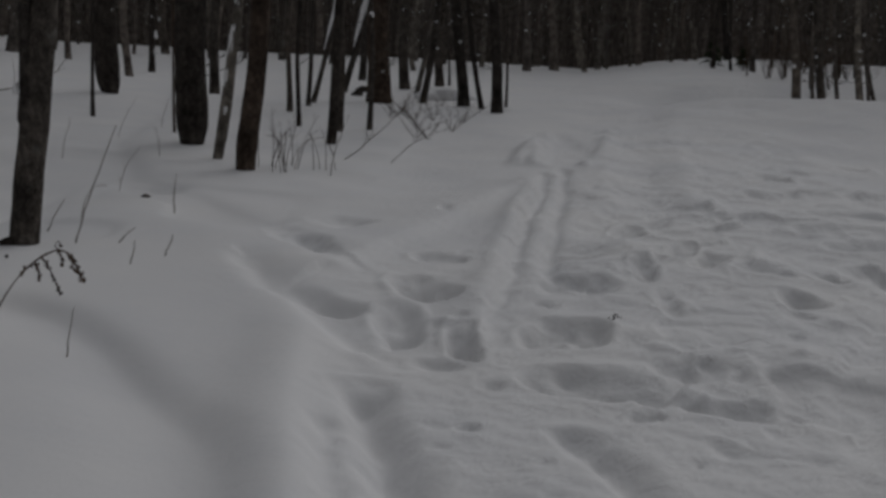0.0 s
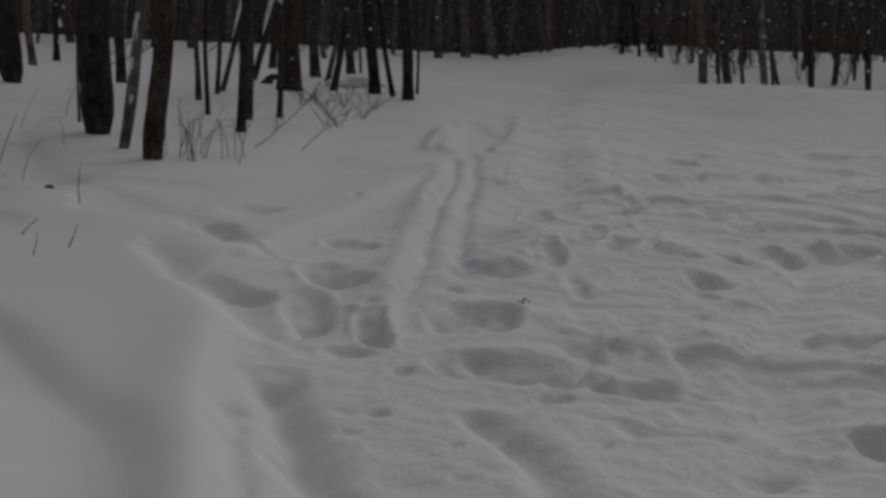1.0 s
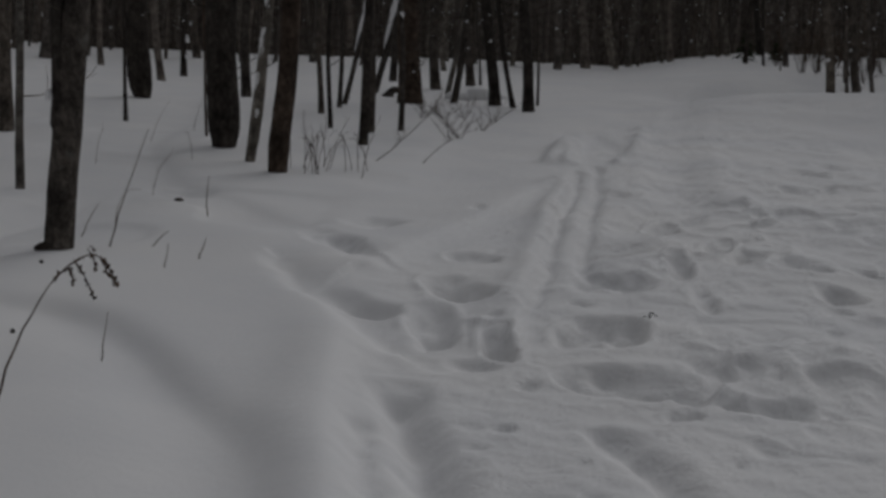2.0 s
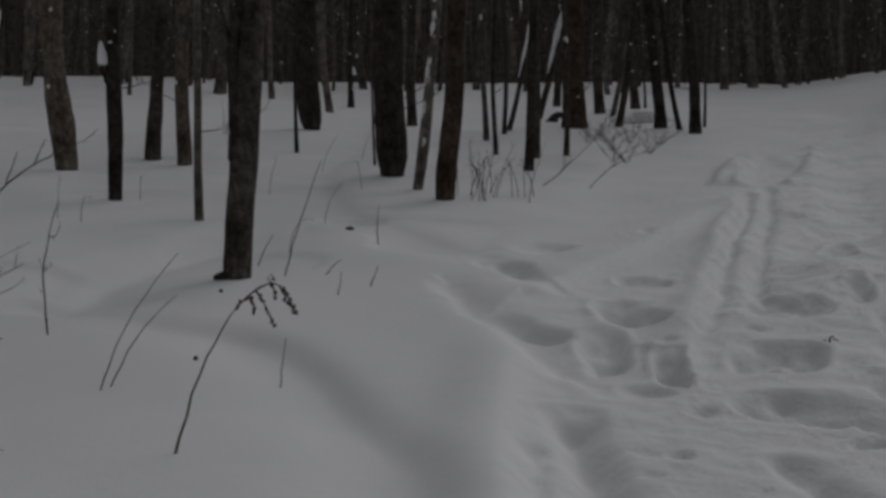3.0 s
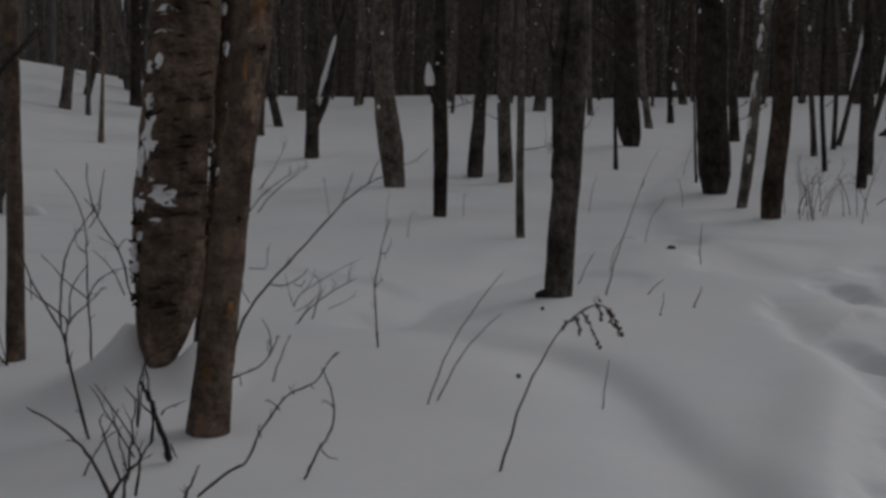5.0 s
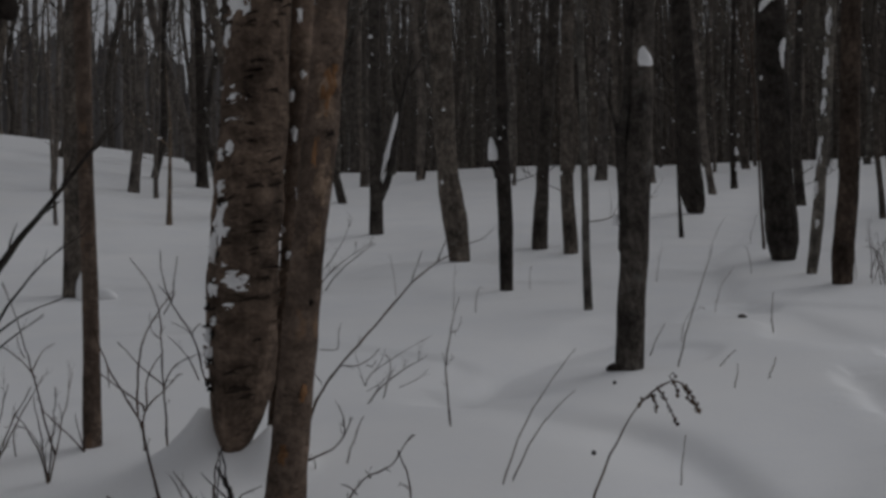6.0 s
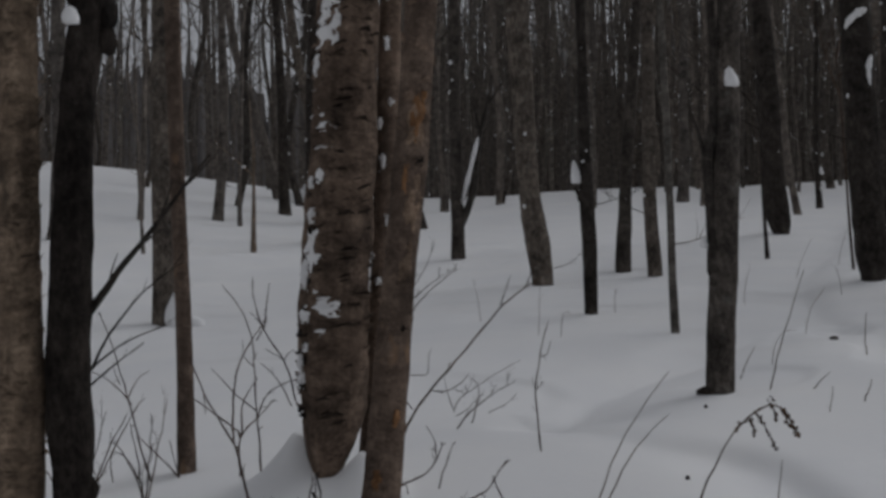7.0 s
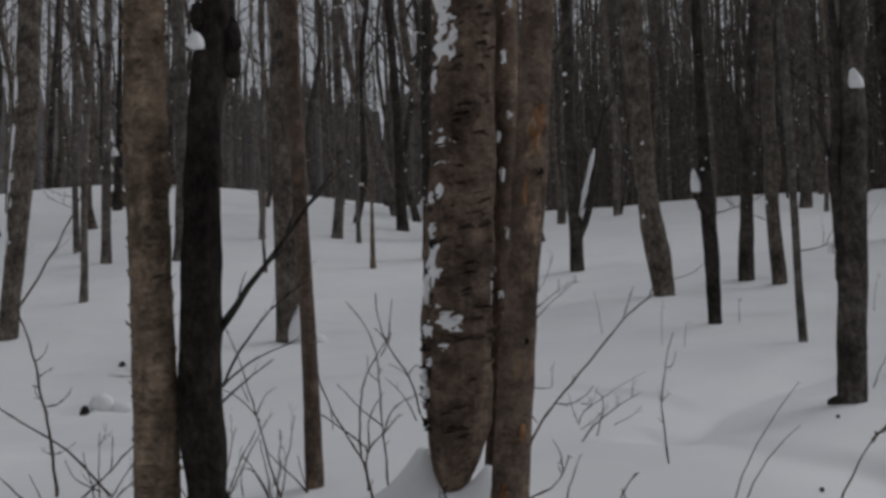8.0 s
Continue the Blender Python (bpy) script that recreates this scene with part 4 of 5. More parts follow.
# beyond the open run
tree(3.41, 39.53, 0.22, (-0.065, 0.006), 12, BARK_FAR, "", 60, 8, 0.4, 3, 9, snow=5, low_twigs=12)
tree(4.46, 41.46, 0.28, (-0.095, 0.01), 13, BARK_FAR, "", 61, 8, 0.4, 3, 9, snow=5, low_twigs=12)
tree(5.48, 41.51, 0.16, (-0.2, 0.03), 11, BARK_SMOOTH, "pale leaning tree across the run", 62, 8, 0.4, 3, 9, snow=5, low_twigs=12)
tree(7.63, 43.82, 0.19, (-0.049, 0.008), 12, BARK_FAR, "", 63, 8, 0.4, 3, 9, snow=5, low_twigs=12)
tree(9.21, 34.79, 0.15, (-0.075, 0.02), 11, BARK_FAR, "", 64, 8, 0.3, 3, 9, snow=5, low_twigs=15)
tree(7.45, 24.69, 0.175, (-0.08, 0.024), 12, BARK_GREY, "grey tree at the side of the open run", 65, 10, 0.2, 3.5, 9, snow=10, low_twigs=12)
tree(8.02, 25.40, 0.08, (-0.06, 0.019), 9, BARK_FAR, "", 66, 8, 0.25, 3, 8, snow=4, low_twigs=12)
tree(8.74, 26.02, 0.09, (-0.071, 0.023), 9, BARK_FAR, "", 67, 8, 0.25, 3, 8, snow=4, low_twigs=12)
tree(9.00, 25.42, 0.145, (-0.068, 0.024), 11, BARK_SMOOTH, "pale grey tree at the side of the open run", 68, 10, 0.25, 3, 9, snow=8, low_twigs=12)
tree(9.46, 26.23, 0.08, (-0.071, 0.026), 9, BARK_FAR, "", 69, 8, 0.25, 3, 8, snow=4, low_twigs=12)
tree(9.55, 25.86, 0.09, (-0.2, 0.07), 9, BARK_FAR, "dark leaning tree at the side of the run", 70, 8, 0.25, 3, 8, snow=4, low_twigs=12)

# pale crooked stems along the far edge of the open run
for k, (x, y) in enumerate(((4.73, 44.31), (5.72, 44.19), (6.57, 44.05), (8.71, 43.66), (9.52, 43.48), (7.35, 43.92), (3.96, 43.8))):
    tree(x, y, (0.13, 0.17, 0.11)[k % 3], ((-0.03, -0.14, -0.06)[k % 3], 0.0), 9 + k % 3, BARK_SMOOTH, "pale crooked stem at the far edge of the run", 620 + k, 8, 0.25, 3.0, 8, 0.14, 8, 0.2, 8)

# more of the same, close together behind the shoulder of the run
rng_e = random.Random(401)
stand = []
while len(stand) < 46:
    az, r = rng_e.uniform(13, 29), rng_e.uniform(25.6, 42)
    if az < 17 and r < 33:
        continue
    x, y = r * math.sin(radians(az)), r * math.cos(radians(az))
    if all((x - a) ** 2 + (y - b) ** 2 > 0.5 for a, b in stand):
        stand.append((x, y))
for k, (x, y) in enumerate(stand):
    tree(x, y, rng_e.choice((0.06, 0.08, 0.1, 0.13, 0.18)), (rng_e.uniform(-0.12, 0.06), rng_e.uniform(-0.03, 0.03)), rng_e.uniform(8, 12), (BARK_MID, BARK_DARK, BARK_GREY)[k % 3], "thin dark tree in the stand beside the open run", 420 + k, 7, 0.4, 2.8, 7, 0.05, 4, 0.15, 6, levels=1)

# the open hollow to the west
left_tree, ax_lt, rad_lt = tree(-14.16, 10.75, 0.3, (0.039, 0.05), 13, BARK_GREY, "large dark tree with snow blown on one side", 80, 16, 0.15, 5, 9, 0.02, 4, 0.1, 1, turn=51.9, knots=((0.0, -0.007, 0.13), (0.6, 0.034, 0.127), (1.12, 0.087, 0.135), (2.25, 0.186, 0.157), (3.01, 0.241, 0.151), (4.55, 0.297, 0.156)))
plaster(left_tree, ax_lt, rad_lt, [(2.0, 4.2, 0.12, 0.4), (2.6, 4.1, 0.12, 0.5), (1.3, 4.2, 0.1, 0.3), (3.3, 4.2, 0.1, 0.4)], 81)
tree(-15.21, 12.93, 0.11, (0.029, 0.033), 10, BARK_FAR, "", 81, 10, 0.2, 3.5, 8, snow=2, low_twigs=2)
tree(-19.38, 16.43, 0.12, (-0.006, -0.007), 11, BARK_FAR, "", 82, 8, 0.3, 3.5, 8, snow=2, low_twigs=3)
tree(-17.99, 15.90, 0.17, (0.011, 0.012), 12, BARK_FAR, "", 83, 8, 0.3, 4, 8, snow=2, low_twigs=2)
tree(-16.74, 16.57, 0.29, (0.003, 0.003), 13, BARK_FAR, "", 84, 10, 0.3, 5, 8, snow=4, low_twigs=2)
tree(-10.00, 11.37, 0.215, (0.012, 0.01), 12, BARK_GREY, "brown-grey tree standing in deep snow", 85, 14, 0.12, 5, 9, 0.02, 3, 0.1, 1, turn=40.3, knots=((0.0, 0.02, 0.105), (0.68, 0.076, 0.152), (1.35, 0.073, 0.156), (4.08, 0.062, 0.151)))
thin_tree, ax_th, rad_th = tree(-4.91, 5.62, 0.108, (-0.028, -0.022), 10, BARK_RED, "slim brown tree curving up out of the snow", 86, 16, 0.08, 5, 8, 0.02, 0, 0.1, 0, turn=39.0, knots=((0.0, 0.004, 0.055), (0.23, -0.003, 0.054), (0.56, -0.005, 0.047), (1.22, -0.03, 0.044), (1.55, -0.044, 0.043), (2.56, -0.076, 0.047), (2.9, -0.085, 0.047)))
tree(-14.58, 16.36, 0.058, (-0.036, -0.031), 6, BARK_FAR, "", 87, 8, 0.25, 3, 6, snow=1)
tree(-17.31, 19.41, 0.115, (0.02, 0.017), 10, BARK_FAR, "", 88, 8, 0.3, 3.5, 8, snow=2, low_twigs=3)
tree(-17.05, 21.55, 0.21, (0.027, 0.021), 12, BARK_FAR, "", 89, 8, 0.3, 4, 8, snow=3, low_twigs=3)
tree(-16.17, 21.16, 0.09, (0.008, 0.006), 9, BARK_FAR, "", 90, 8, 0.3, 3, 8, snow=2, low_twigs=3)
tree(-13.62, 18.14, 0.09, (0.006, 0.005), 1.75, BARK_PALE, "broken pale snag standing in snow", 91, 8, 0.2, 1.2, 2, 0.01, 1, levels=0)
tree(-17.28, 24.38, 0.25, (-0.032, -0.022), 12, BARK_DARK, "", 92, 8, 0.3, 4, 8, snow=4, low_twigs=3)
tree(-15.82, 29.71, 0.12, (0.026, 0.014), 11, BARK_FAR, "", 93, 8, 0.3, 4, 8, snow=3, low_twigs=3)
tree(-8.99, 30.10, 0.105, (0.037, 0.011), 10, BARK_FAR, "", 94, 8, 0.3, 4, 8, snow=3, low_twigs=3)

tree(-13.5, 19.8, 0.24, (0.01, 0.008), 12, BARK_DARK, "dark tree with snow clots on its twigs", 95, 10, 0.2, 4, 9, snow=16, low_twigs=6)

lodged, ax_lo, rad_lo = tree(-22.9, 20.7, 0.2, (0.02, 0.02), 5, BARK_DARK, "broken snag with snow lodged on its stubs", 91, 10, 0.2, 1.0, 7, 0.05, 6, 0.2, 6, levels=1)
snow_lump(lodged, [((-0.1, -0.12, 1.0), (0.1, 0.1, 0.16)), ((0.08, -0.12, 1.35), (0.1, 0.09, 0.14)), ((-0.06, -0.1, 1.75), (0.08, 0.08, 0.2))])

# ---- the wood behind the brow ----
models = []
for k in range(9):
    root, _, _ = tree(0, 0, (0.12, 0.17, 0.22, 0.28, 0.1, 0.15, 0.2, 0.25, 0.08)[k], ((k % 3 - 1) * 0.03, 0), 11 + k % 4, (BARK_FAR, BARK_GREY, BARK_SMOOTH)[k % 3], "bare tree in the dense wood behind the brow", 100 + k, 7, 0.6, 3, 11, 0.16, 16, 0.1, 8, 1.0, 0.0, gather="wood behind the brow")
    models.append(root)
rng = random.Random(77)
spots = []
while len(spots) < 205:
    az, r = rng.uniform(-58, 27), math.sqrt(rng.uniform(36 ** 2, 60 ** 2))
    if az < -34 and rng.random() < 0.72:
        continue
    if 3 < az < 16 and r < 43 or (az > 10 and r < 38):
        continue
    x, y = r * math.sin(radians(az)), r * math.cos(radians(az))
    if all((x - a) ** 2 + (y - b) ** 2 > 0.8 for a, b in spots):
        spots.append((x, y))
for k, (x, y) in enumerate(spots):
    m = pose(x, y, gz(x, y) - 0.02, rng.uniform(-3, 3), rng.uniform(-4, 4), rng.uniform(0, 360))
    if k < len(models):
        models[k].matrix_basis = m
    else:
        copy_thing(models[rng.randrange(len(models))], m)


# spreading trees with crooked limbs that stand out against the sky over the hollow
spreading = []
for k in range(4):
    root, _, _ = tree(0, 0, (0.2, 0.14, 0.17, 0.24)[k], ((k % 3 - 1) * 0.05, 0.02), 13 + k, (BARK_MID, BARK_GREY)[k % 2], "bare spreading tree beyond the hollow", 150 + k, 8, 0.5, 3.2, 18, 0.2, 10, 0.1, 5, 1.0, 0.0, gather="spreading trees beyond the hollow")
    spreading.append(root)
rng = random.Random(31)
for k in range(22):
    az, r = -29 - 29 * (k + rng.uniform(0.1, 0.9)) / 22, rng.uniform(26, 48)
    x, y = r * math.sin(radians(az)), r * math.cos(radians(az))
    m = pose(x, y, gz(x, y) - 0.02, rng.uniform(-3, 3), rng.uniform(-3, 3), rng.uniform(0, 360))
    if k < 4:
        spreading[k].matrix_basis = m
    else:
        copy_thing(spreading[k % 4], m)


def far_woods():
    """Trunks too far off to tell apart, joined."""
    bag = Bag()
    rng = random.Random(9)
    for i in range(2800):
        az, r = rng.uniform(-62, 30), math.sqrt(rng.uniform(52 ** 2, 112 ** 2))
        if az < -31 and rng.random() < 0.78:
            continue
        x, y = r * math.sin(radians(az)), r * math.cos(radians(az))
        z, h, d = float(lie(np.array([x]), np.array([y]))[0]) - 0.3, rng.uniform(10, 22), rng.uniform(0.08, 0.3)
        dx, dy = rng.uniform(-0.05, 0.05) * h, rng.uniform(-0.05, 0.05) * h
        bag.tube([(x, y, z), (x + dx * 0.5, y + dy * 0.5, z + h * 0.5), (x + dx, y + dy, z + h)], [d / 2, d * 0.4, d * 0.1], 4, cap=False)
        for k in range(7):
            t, a = rng.uniform(0.2, 0.95), rng.uniform(0, 6.28)
            p = np.array([x + dx * t, y + dy * t, z + h * t])
            w = np.array([math.cos(a), math.sin(a), rng.uniform(0.3, 1.2)]) * rng.uniform(1, 2.6)
            bag.tube([p, p + w * 0.5 + np.array([0, 0, 0.1]), p + w], [0.045, 0.03, 0.012], 3, cap=False)
    return tagged(part("far_woods", bag, BARK_FAR), "bare grey-brown trunks of the far wood", "woods", kind="stuff")


far_woods()


# ---- stalks, shrubs and fallen wood ----
def plant(x, y, name, label, category):
    root = new(name)
    root.location = (x, y, gz(x, y))
    return tagged(root, label, category)


def stem(root, mid, tip, r, mat=TWIG, off=(0, 0), twigs=0, seed=1, name="stem"):
    """One bowed shoot from the plant's foot."""
    rng = random.Random(seed)
    bag = Bag()
    px, py = root.location.x + off[0], root.location.y + off[1]
    a = np.array([off[0], off[1], gz(px, py) - root.location.z - 0.03])
    m, b = np.array(mid) + (*off, 0), np.array(tip) + (*off, 0)
    c = 2 * m - (a + b) / 2
    ts = np.linspace(0, 1, 10)
    pts = [(1 - t) ** 2 * a + 2 * t * (1 - t) * c + t * t * b + np.array([rng.uniform(-1, 1) for _ in range(3)]) * max(r * 1.1, 0.004) for t in ts]
    bag.tube(pts, [r * (1.1 - 0.7 * t) for t in ts], 6)
    size = np.linalg.norm(b - a)
    for k in range(twigs):
        j = rng.randint(2, 8)
        d = (pts[j + 1] - pts[j]) / (np.linalg.norm(pts[j + 1] - pts[j]) + 1e-9)
        w = d + np.array([rng.uniform(-0.9, 0.9), rng.uniform(-0.9, 0.9), rng.uniform(-0.1, 0.7)])
        branch(bag, rng, pts[j], w / np.linalg.norm(w), size * rng.uniform(0.1, 0.28), r * 0.5, 1 if size > 0.5 else 0, 4)
    return part(name, bag, mat, root)


def shoot(root, turn, r, *course, mat=TWIG):
    """A crooked bare shoot: its course in an upright plane through the plant's foot, as reach and height."""
    rng = random.Random(len(root.children) * 31 + int(900 * abs(course[-1][0])))
    c, s = math.cos(radians(turn)), math.sin(radians(turn))
    bow = rng.uniform(-0.06, 0.06)
    ctrl = [np.array((u * c, u * s, z)) for u, z in course]
    pts = []
    for i in range(len(ctrl) - 1):
        p0, p1, p2, p3 = ctrl[max(i - 1, 0)], ctrl[i], ctrl[i + 1], ctrl[min(i + 2, len(ctrl) - 1)]
        for k in range(4):
            t = k / 4
            pts.append(0.5 * (2 * p1 + (p2 - p0) * t + (2 * p0 - 5 * p1 + 4 * p2 - p3) * t * t + (3 * p1 - p0 - 3 * p2 + p3) * t ** 3))
    pts.append(ctrl[-1])
    n = len(pts) - 1
    for i, p in enumerate(pts):
        w = bow * math.sin(math.pi * i / n)
        p += np.array((-s * w, c * w, 0)) + np.array([rng.uniform(-1, 1) for _ in range(3)]) * r * 0.45
    bag = Bag()
    bag.tube(pts, [r * (1 - 0.62 * i / n) * (1.25 if i % 4 == 2 else 1.0) for i in range(n + 1)], 6)
    # short bud-bearing side twigs
    for i in range(2, n, 3):
        if rng.random() < 0.6:
            w = (pts[i + 1] - pts[i]) / (np.linalg.norm(pts[i + 1] - pts[i]) + 1e-9) + np.array([rng.uniform(-1, 1) for _ in range(3)])
            e = pts[i] + w / np.linalg.norm(w) * rng.uniform(0.012, 0.05)
            bag.tube([pts[i], (pts[i] + e) / 2 + (0, 0, 0.002), e], [r * 0.45, r * 0.35, r * 0.3], 4)
    return part("stem", bag, mat, root)


weed = plant(-1.69, 4.59, "goldenrod", "dead brown goldenrod stalk bowed over with drooping plume", "plant")
stem(weed, (0.1, 0.035, 0.34), (0.23, 0.08, 0.58), 0.0055, DRY)
bag = Bag()
rng = random.Random(4)


def spray(pts, r, seeds):
    """One drooping side shoot of the plume, with its withered flower heads."""
    p = [np.array((u * 0.943, u * 0.33, z)) for u, z in pts]
    bag.tube(p, [r * (1 - 0.4 * k / len(p)) for k in range(len(p))], 5)
    for k in range(seeds):
        t = rng.uniform(0.1, 1.0) * (len(p) - 1)
        n = min(int(t), len(p) - 2)
        e = p[n] + (p[n + 1] - p[n]) * (t - n)
        w = rng.uniform(0.0025, 0.0055)
        bag.blob(e + np.array([rng.uniform(-0.008, 0.008), rng.uniform(-0.008, 0.008), rng.uniform(-0.006, 0.004)]), (w, w, w * 1.3), rng)


spray([(0.243, 0.58), (0.284, 0.62), (0.326, 0.65), (0.368, 0.667), (0.40, 0.655), (0.44, 0.62)], 0.004, 18)
spray([(0.284, 0.62), (0.296, 0.59), (0.305, 0.547)], 0.003, 16)
spray([(0.305, 0.644), (0.347, 0.576), (0.382, 0.497)], 0.003, 26)
spray([(0.368, 0.667), (0.378, 0.64), (0.389, 0.605)], 0.003, 14)
spray([(0.40, 0.655), (0.441, 0.60), (0.466, 0.542)], 0.003, 28)
spray([(0.41, 0.644), (0.43, 0.59), (0.458, 0.575)], 0.003, 16)
spray([(0.368, 0.665), (0.353, 0.683), (0.368, 0.70), (0.382, 0.675)], 0.0025, 3)
spray([(0.235, 0.56), (0.243, 0.58), (0.25, 0.60)], 0.004, 12)
part("plume", bag, DRY, weed, "drooping dry brown seed plume")
weed_b = plant(-1.60, 5.87, "goldenrod", "short dead stalk beside the bowed goldenrod", "plant")
stem(weed_b, (0.006, 0.0, 0.12), (0.025, 0.006, 0.24), 0.0032, DRY)
for x, y, mid, tip in ((-2.36, 5.47, (0.12, 0.05, 0.32), (0.33, 0.13, 0.64)), (-2.34, 5.53, (0.13, 0.05, 0.25), (0.29, 0.12, 0.43))):
    stem(plant(x, y, "grass_stalk", "thin bent dry grass stalk in snow", "plant"), mid, tip, 0.0035, DRY)
young = plant(-3.06, 6.46, "sapling", "slim bare sapling with one side shoot", "sapling")
shoot(young, 24.2, 0.0049, (-0.00, -0.02), (-0.02, 0.17), (-0.03, 0.36), (-0.01, 0.49), (0.01, 0.60), (0.05, 0.73))
shoot(young, 24.2, 0.003, (0.00, 0.53), (0.04, 0.55), (0.06, 0.62))
shoot(young, 24.2, 0.0023, (-0.03, 0.33), (-0.04, 0.38), (-0.05, 0.42))
shoot(young, 24.2, 0.0023, (-0.03, 0.34), (0.00, 0.37), (0.02, 0.39))
arch = plant(-3.55, 5.95, "bent_sapling", "long bare sapling arching out from behind the birches", "sapling")
shoot(arch, 29.6, 0.0077, (-0.15, -0.06), (-0.11, 0.14), (-0.04, 0.29), (0.06, 0.43), (0.24, 0.63), (0.42, 0.84), (0.57, 0.97), (0.67, 1.02))
shoot(arch, 29.6, 0.0032, (0.44, 0.87), (0.47, 0.95), (0.50, 1.04))
shoot(arch, 29.6, 0.0036, (0.58, 0.97), (0.61, 1.04), (0.64, 1.11))
shoot(arch, 29.6, 0.004, (0.05, 0.41), (0.15, 0.41), (0.23, 0.46), (0.26, 0.50))
shoot(arch, 29.6, 0.0027, (0.19, 0.41), (0.23, 0.41), (0.25, 0.44))
shoot(arch, 29.6, 0.0032, (-0.05, 0.31), (-0.09, 0.37), (-0.09, 0.42))
shoot(arch, 29.6, 0.0027, (0.66, 1.02), (0.73, 1.07), (0.82, 1.10), (0.89, 1.15))
shoot(arch, 29.6, 0.0027, (-0.06, 0.50), (0.03, 0.50), (0.04, 0.58), (0.05, 0.63))
bush = plant(-4.05, 6.95, "shrub", "low fine-twigged bare shrub in snow", "shrub")
shoot(bush, 29.2, 0.0031, (0.16, 0.12), (0.20, 0.20), (0.29, 0.26), (0.43, 0.35), (0.59, 0.44))
shoot(bush, 29.2, 0.0025, (0.16, 0.12), (0.12, 0.24), (0.10, 0.34))
shoot(bush, 29.2, 0.0022, (0.22, 0.21), (0.27, 0.29), (0.29, 0.36))
shoot(bush, 29.2, 0.0025, (0.17, 0.09), (0.26, 0.14), (0.33, 0.22))
shoot(bush, 29.2, 0.0025, (0.38, 0.11), (0.51, 0.17), (0.56, 0.23))
curl = plant(-3.35, 5.3, "shrub", "short curled shoot beside the birch foot", "shrub")
shoot(curl, 30.9, 0.0055, (0.01, 0.02), (0.07, 0.04), (0.17, 0.09), (0.23, 0.19), (0.24, 0.24))
shoot(curl, 30.9, 0.0034, (0.21, 0.15), (0.20, 0.25), (0.16, 0.32))
shoot(curl, 30.9, 0.003, (0.06, 0.03), (0.08, -0.09), (0.10, -0.18))
shoot(curl, 30.9, 0.0026, (0.20, 0.15), (0.19, 0.19), (0.21, 0.23))
hook = plant(-2.39, 4.29, "bent_twig", "hooked bare twig poking through snow", "twig")
shoot(hook, 27.5, 0.0051, (-0.00, -0.00), (0.04, 0.09), (0.08, 0.15), (0.11, 0.23), (0.10, 0.33), (0.07, 0.41), (0.06, 0.44))
shoot(hook, 27.5, 0.003, (0.06, 0.12), (0.09, 0.09), (0.13, 0.08))
shoot(hook, 27.5, 0.0026, (0.11, 0.28), (0.08, 0.30), (0.06, 0.30))
hook_b = plant(-2.65, 3.93, "bent_twig", "long low bare twig rising from snow", "twig")
shoot(hook_b, 32.2, 0.0055, (-0.00, 0.03), (0.12, 0.12), (0.18, 0.15), (0.23, 0.26), (0.30, 0.36), (0.34, 0.41), (0.43, 0.45), (0.48, 0.53), (0.52, 0.57))
shoot(hook_b, 32.2, 0.0034, (0.30, 0.35), (0.27, 0.38), (0.24, 0.39))
shoot(hook_b, 32.2, 0.0026, (0.35, 0.41), (0.34, 0.43), (0.33, 0.44))
shoot(hook_b, 32.2, 0.003, (0.23, 0.25), (0.22, 0.28), (0.23, 0.30))
low_shoot = plant(-2.95, 3.85, "shrub", "dark bare shoots forking low out of the snow", "shrub")
shoot(low_shoot, 35.6, 0.0075, (-0.01, 0.02), (-0.08, 0.15), (-0.15, 0.25), (-0.25, 0.33), (-0.33, 0.38))
shoot(low_shoot, 35.6, 0.0085, (-0.03, 0.03), (0.01, 0.10), (0.05, 0.15), (0.12, 0.24))
shoot(low_shoot, 35.6, 0.005, (0.01, 0.10), (-0.03, 0.20), (-0.06, 0.29), (-0.07, 0.33))
shoot(low_shoot, 35.6, 0.0055, (0.07, 0.04), (0.08, 0.14), (0.08, 0.20), (0.01, 0.32), (-0.09, 0.46))
shoot(low_shoot, 35.6, 0.0035, (0.01, 0.10), (-0.03, 0.20), (-0.03, 0.21))
shoot(low_shoot, 35.6, 0.004, (-0.06, 0.26), (-0.03, 0.30), (0.00, 0.37))
shoot(low_shoot, 35.6, 0.0035, (0.04, 0.14), (0.08, 0.18), (0.13, 0.20))
for k, (x, y, mid, tip, r) in enumerate(((-3.21, 4.36, (-0.10, -0.07, 0.17), (-0.16, -0.11, 0.29), 0.004), (-3.45, 4.70, (0.0, 0.0, 0.16), (0.02, 0.01, 0.28), 0.005), (-3.15, 4.2, (-0.03, -0.02, 0.12), (-0.06, -0.04, 0.26), 0.004), (-3.3, 4.1, (0.05, 0.03, 0.1), (0.13, 0.09, 0.2), 0.004))):
    stem(plant(x, y, "shrub", "bare brown shoot at the foot of the birches", "shrub"), mid, tip, r, TWIG, twigs=4, seed=130 + k)
stick = plant(-3.03, 4.34, "dead_stick", "thick broken dark stick leaning in snow", "stick")
shoot(stick, 33.3, 0.014, (-0.01, 0.01), (-0.03, 0.08), (-0.07, 0.20), (-0.11, 0.29), (-0.14, 0.34), mat=BARK_DARK)
shoot(stick, 33.3, 0.0065, (-0.09, 0.08), (-0.08, 0.19), (-0.10, 0.32), (-0.12, 0.42), mat=BARK_DARK)
shoot(stick, 33.3, 0.004, (-0.05, 0.20), (-0.03, 0.23), (0.05, 0.26), mat=BARK_DARK)
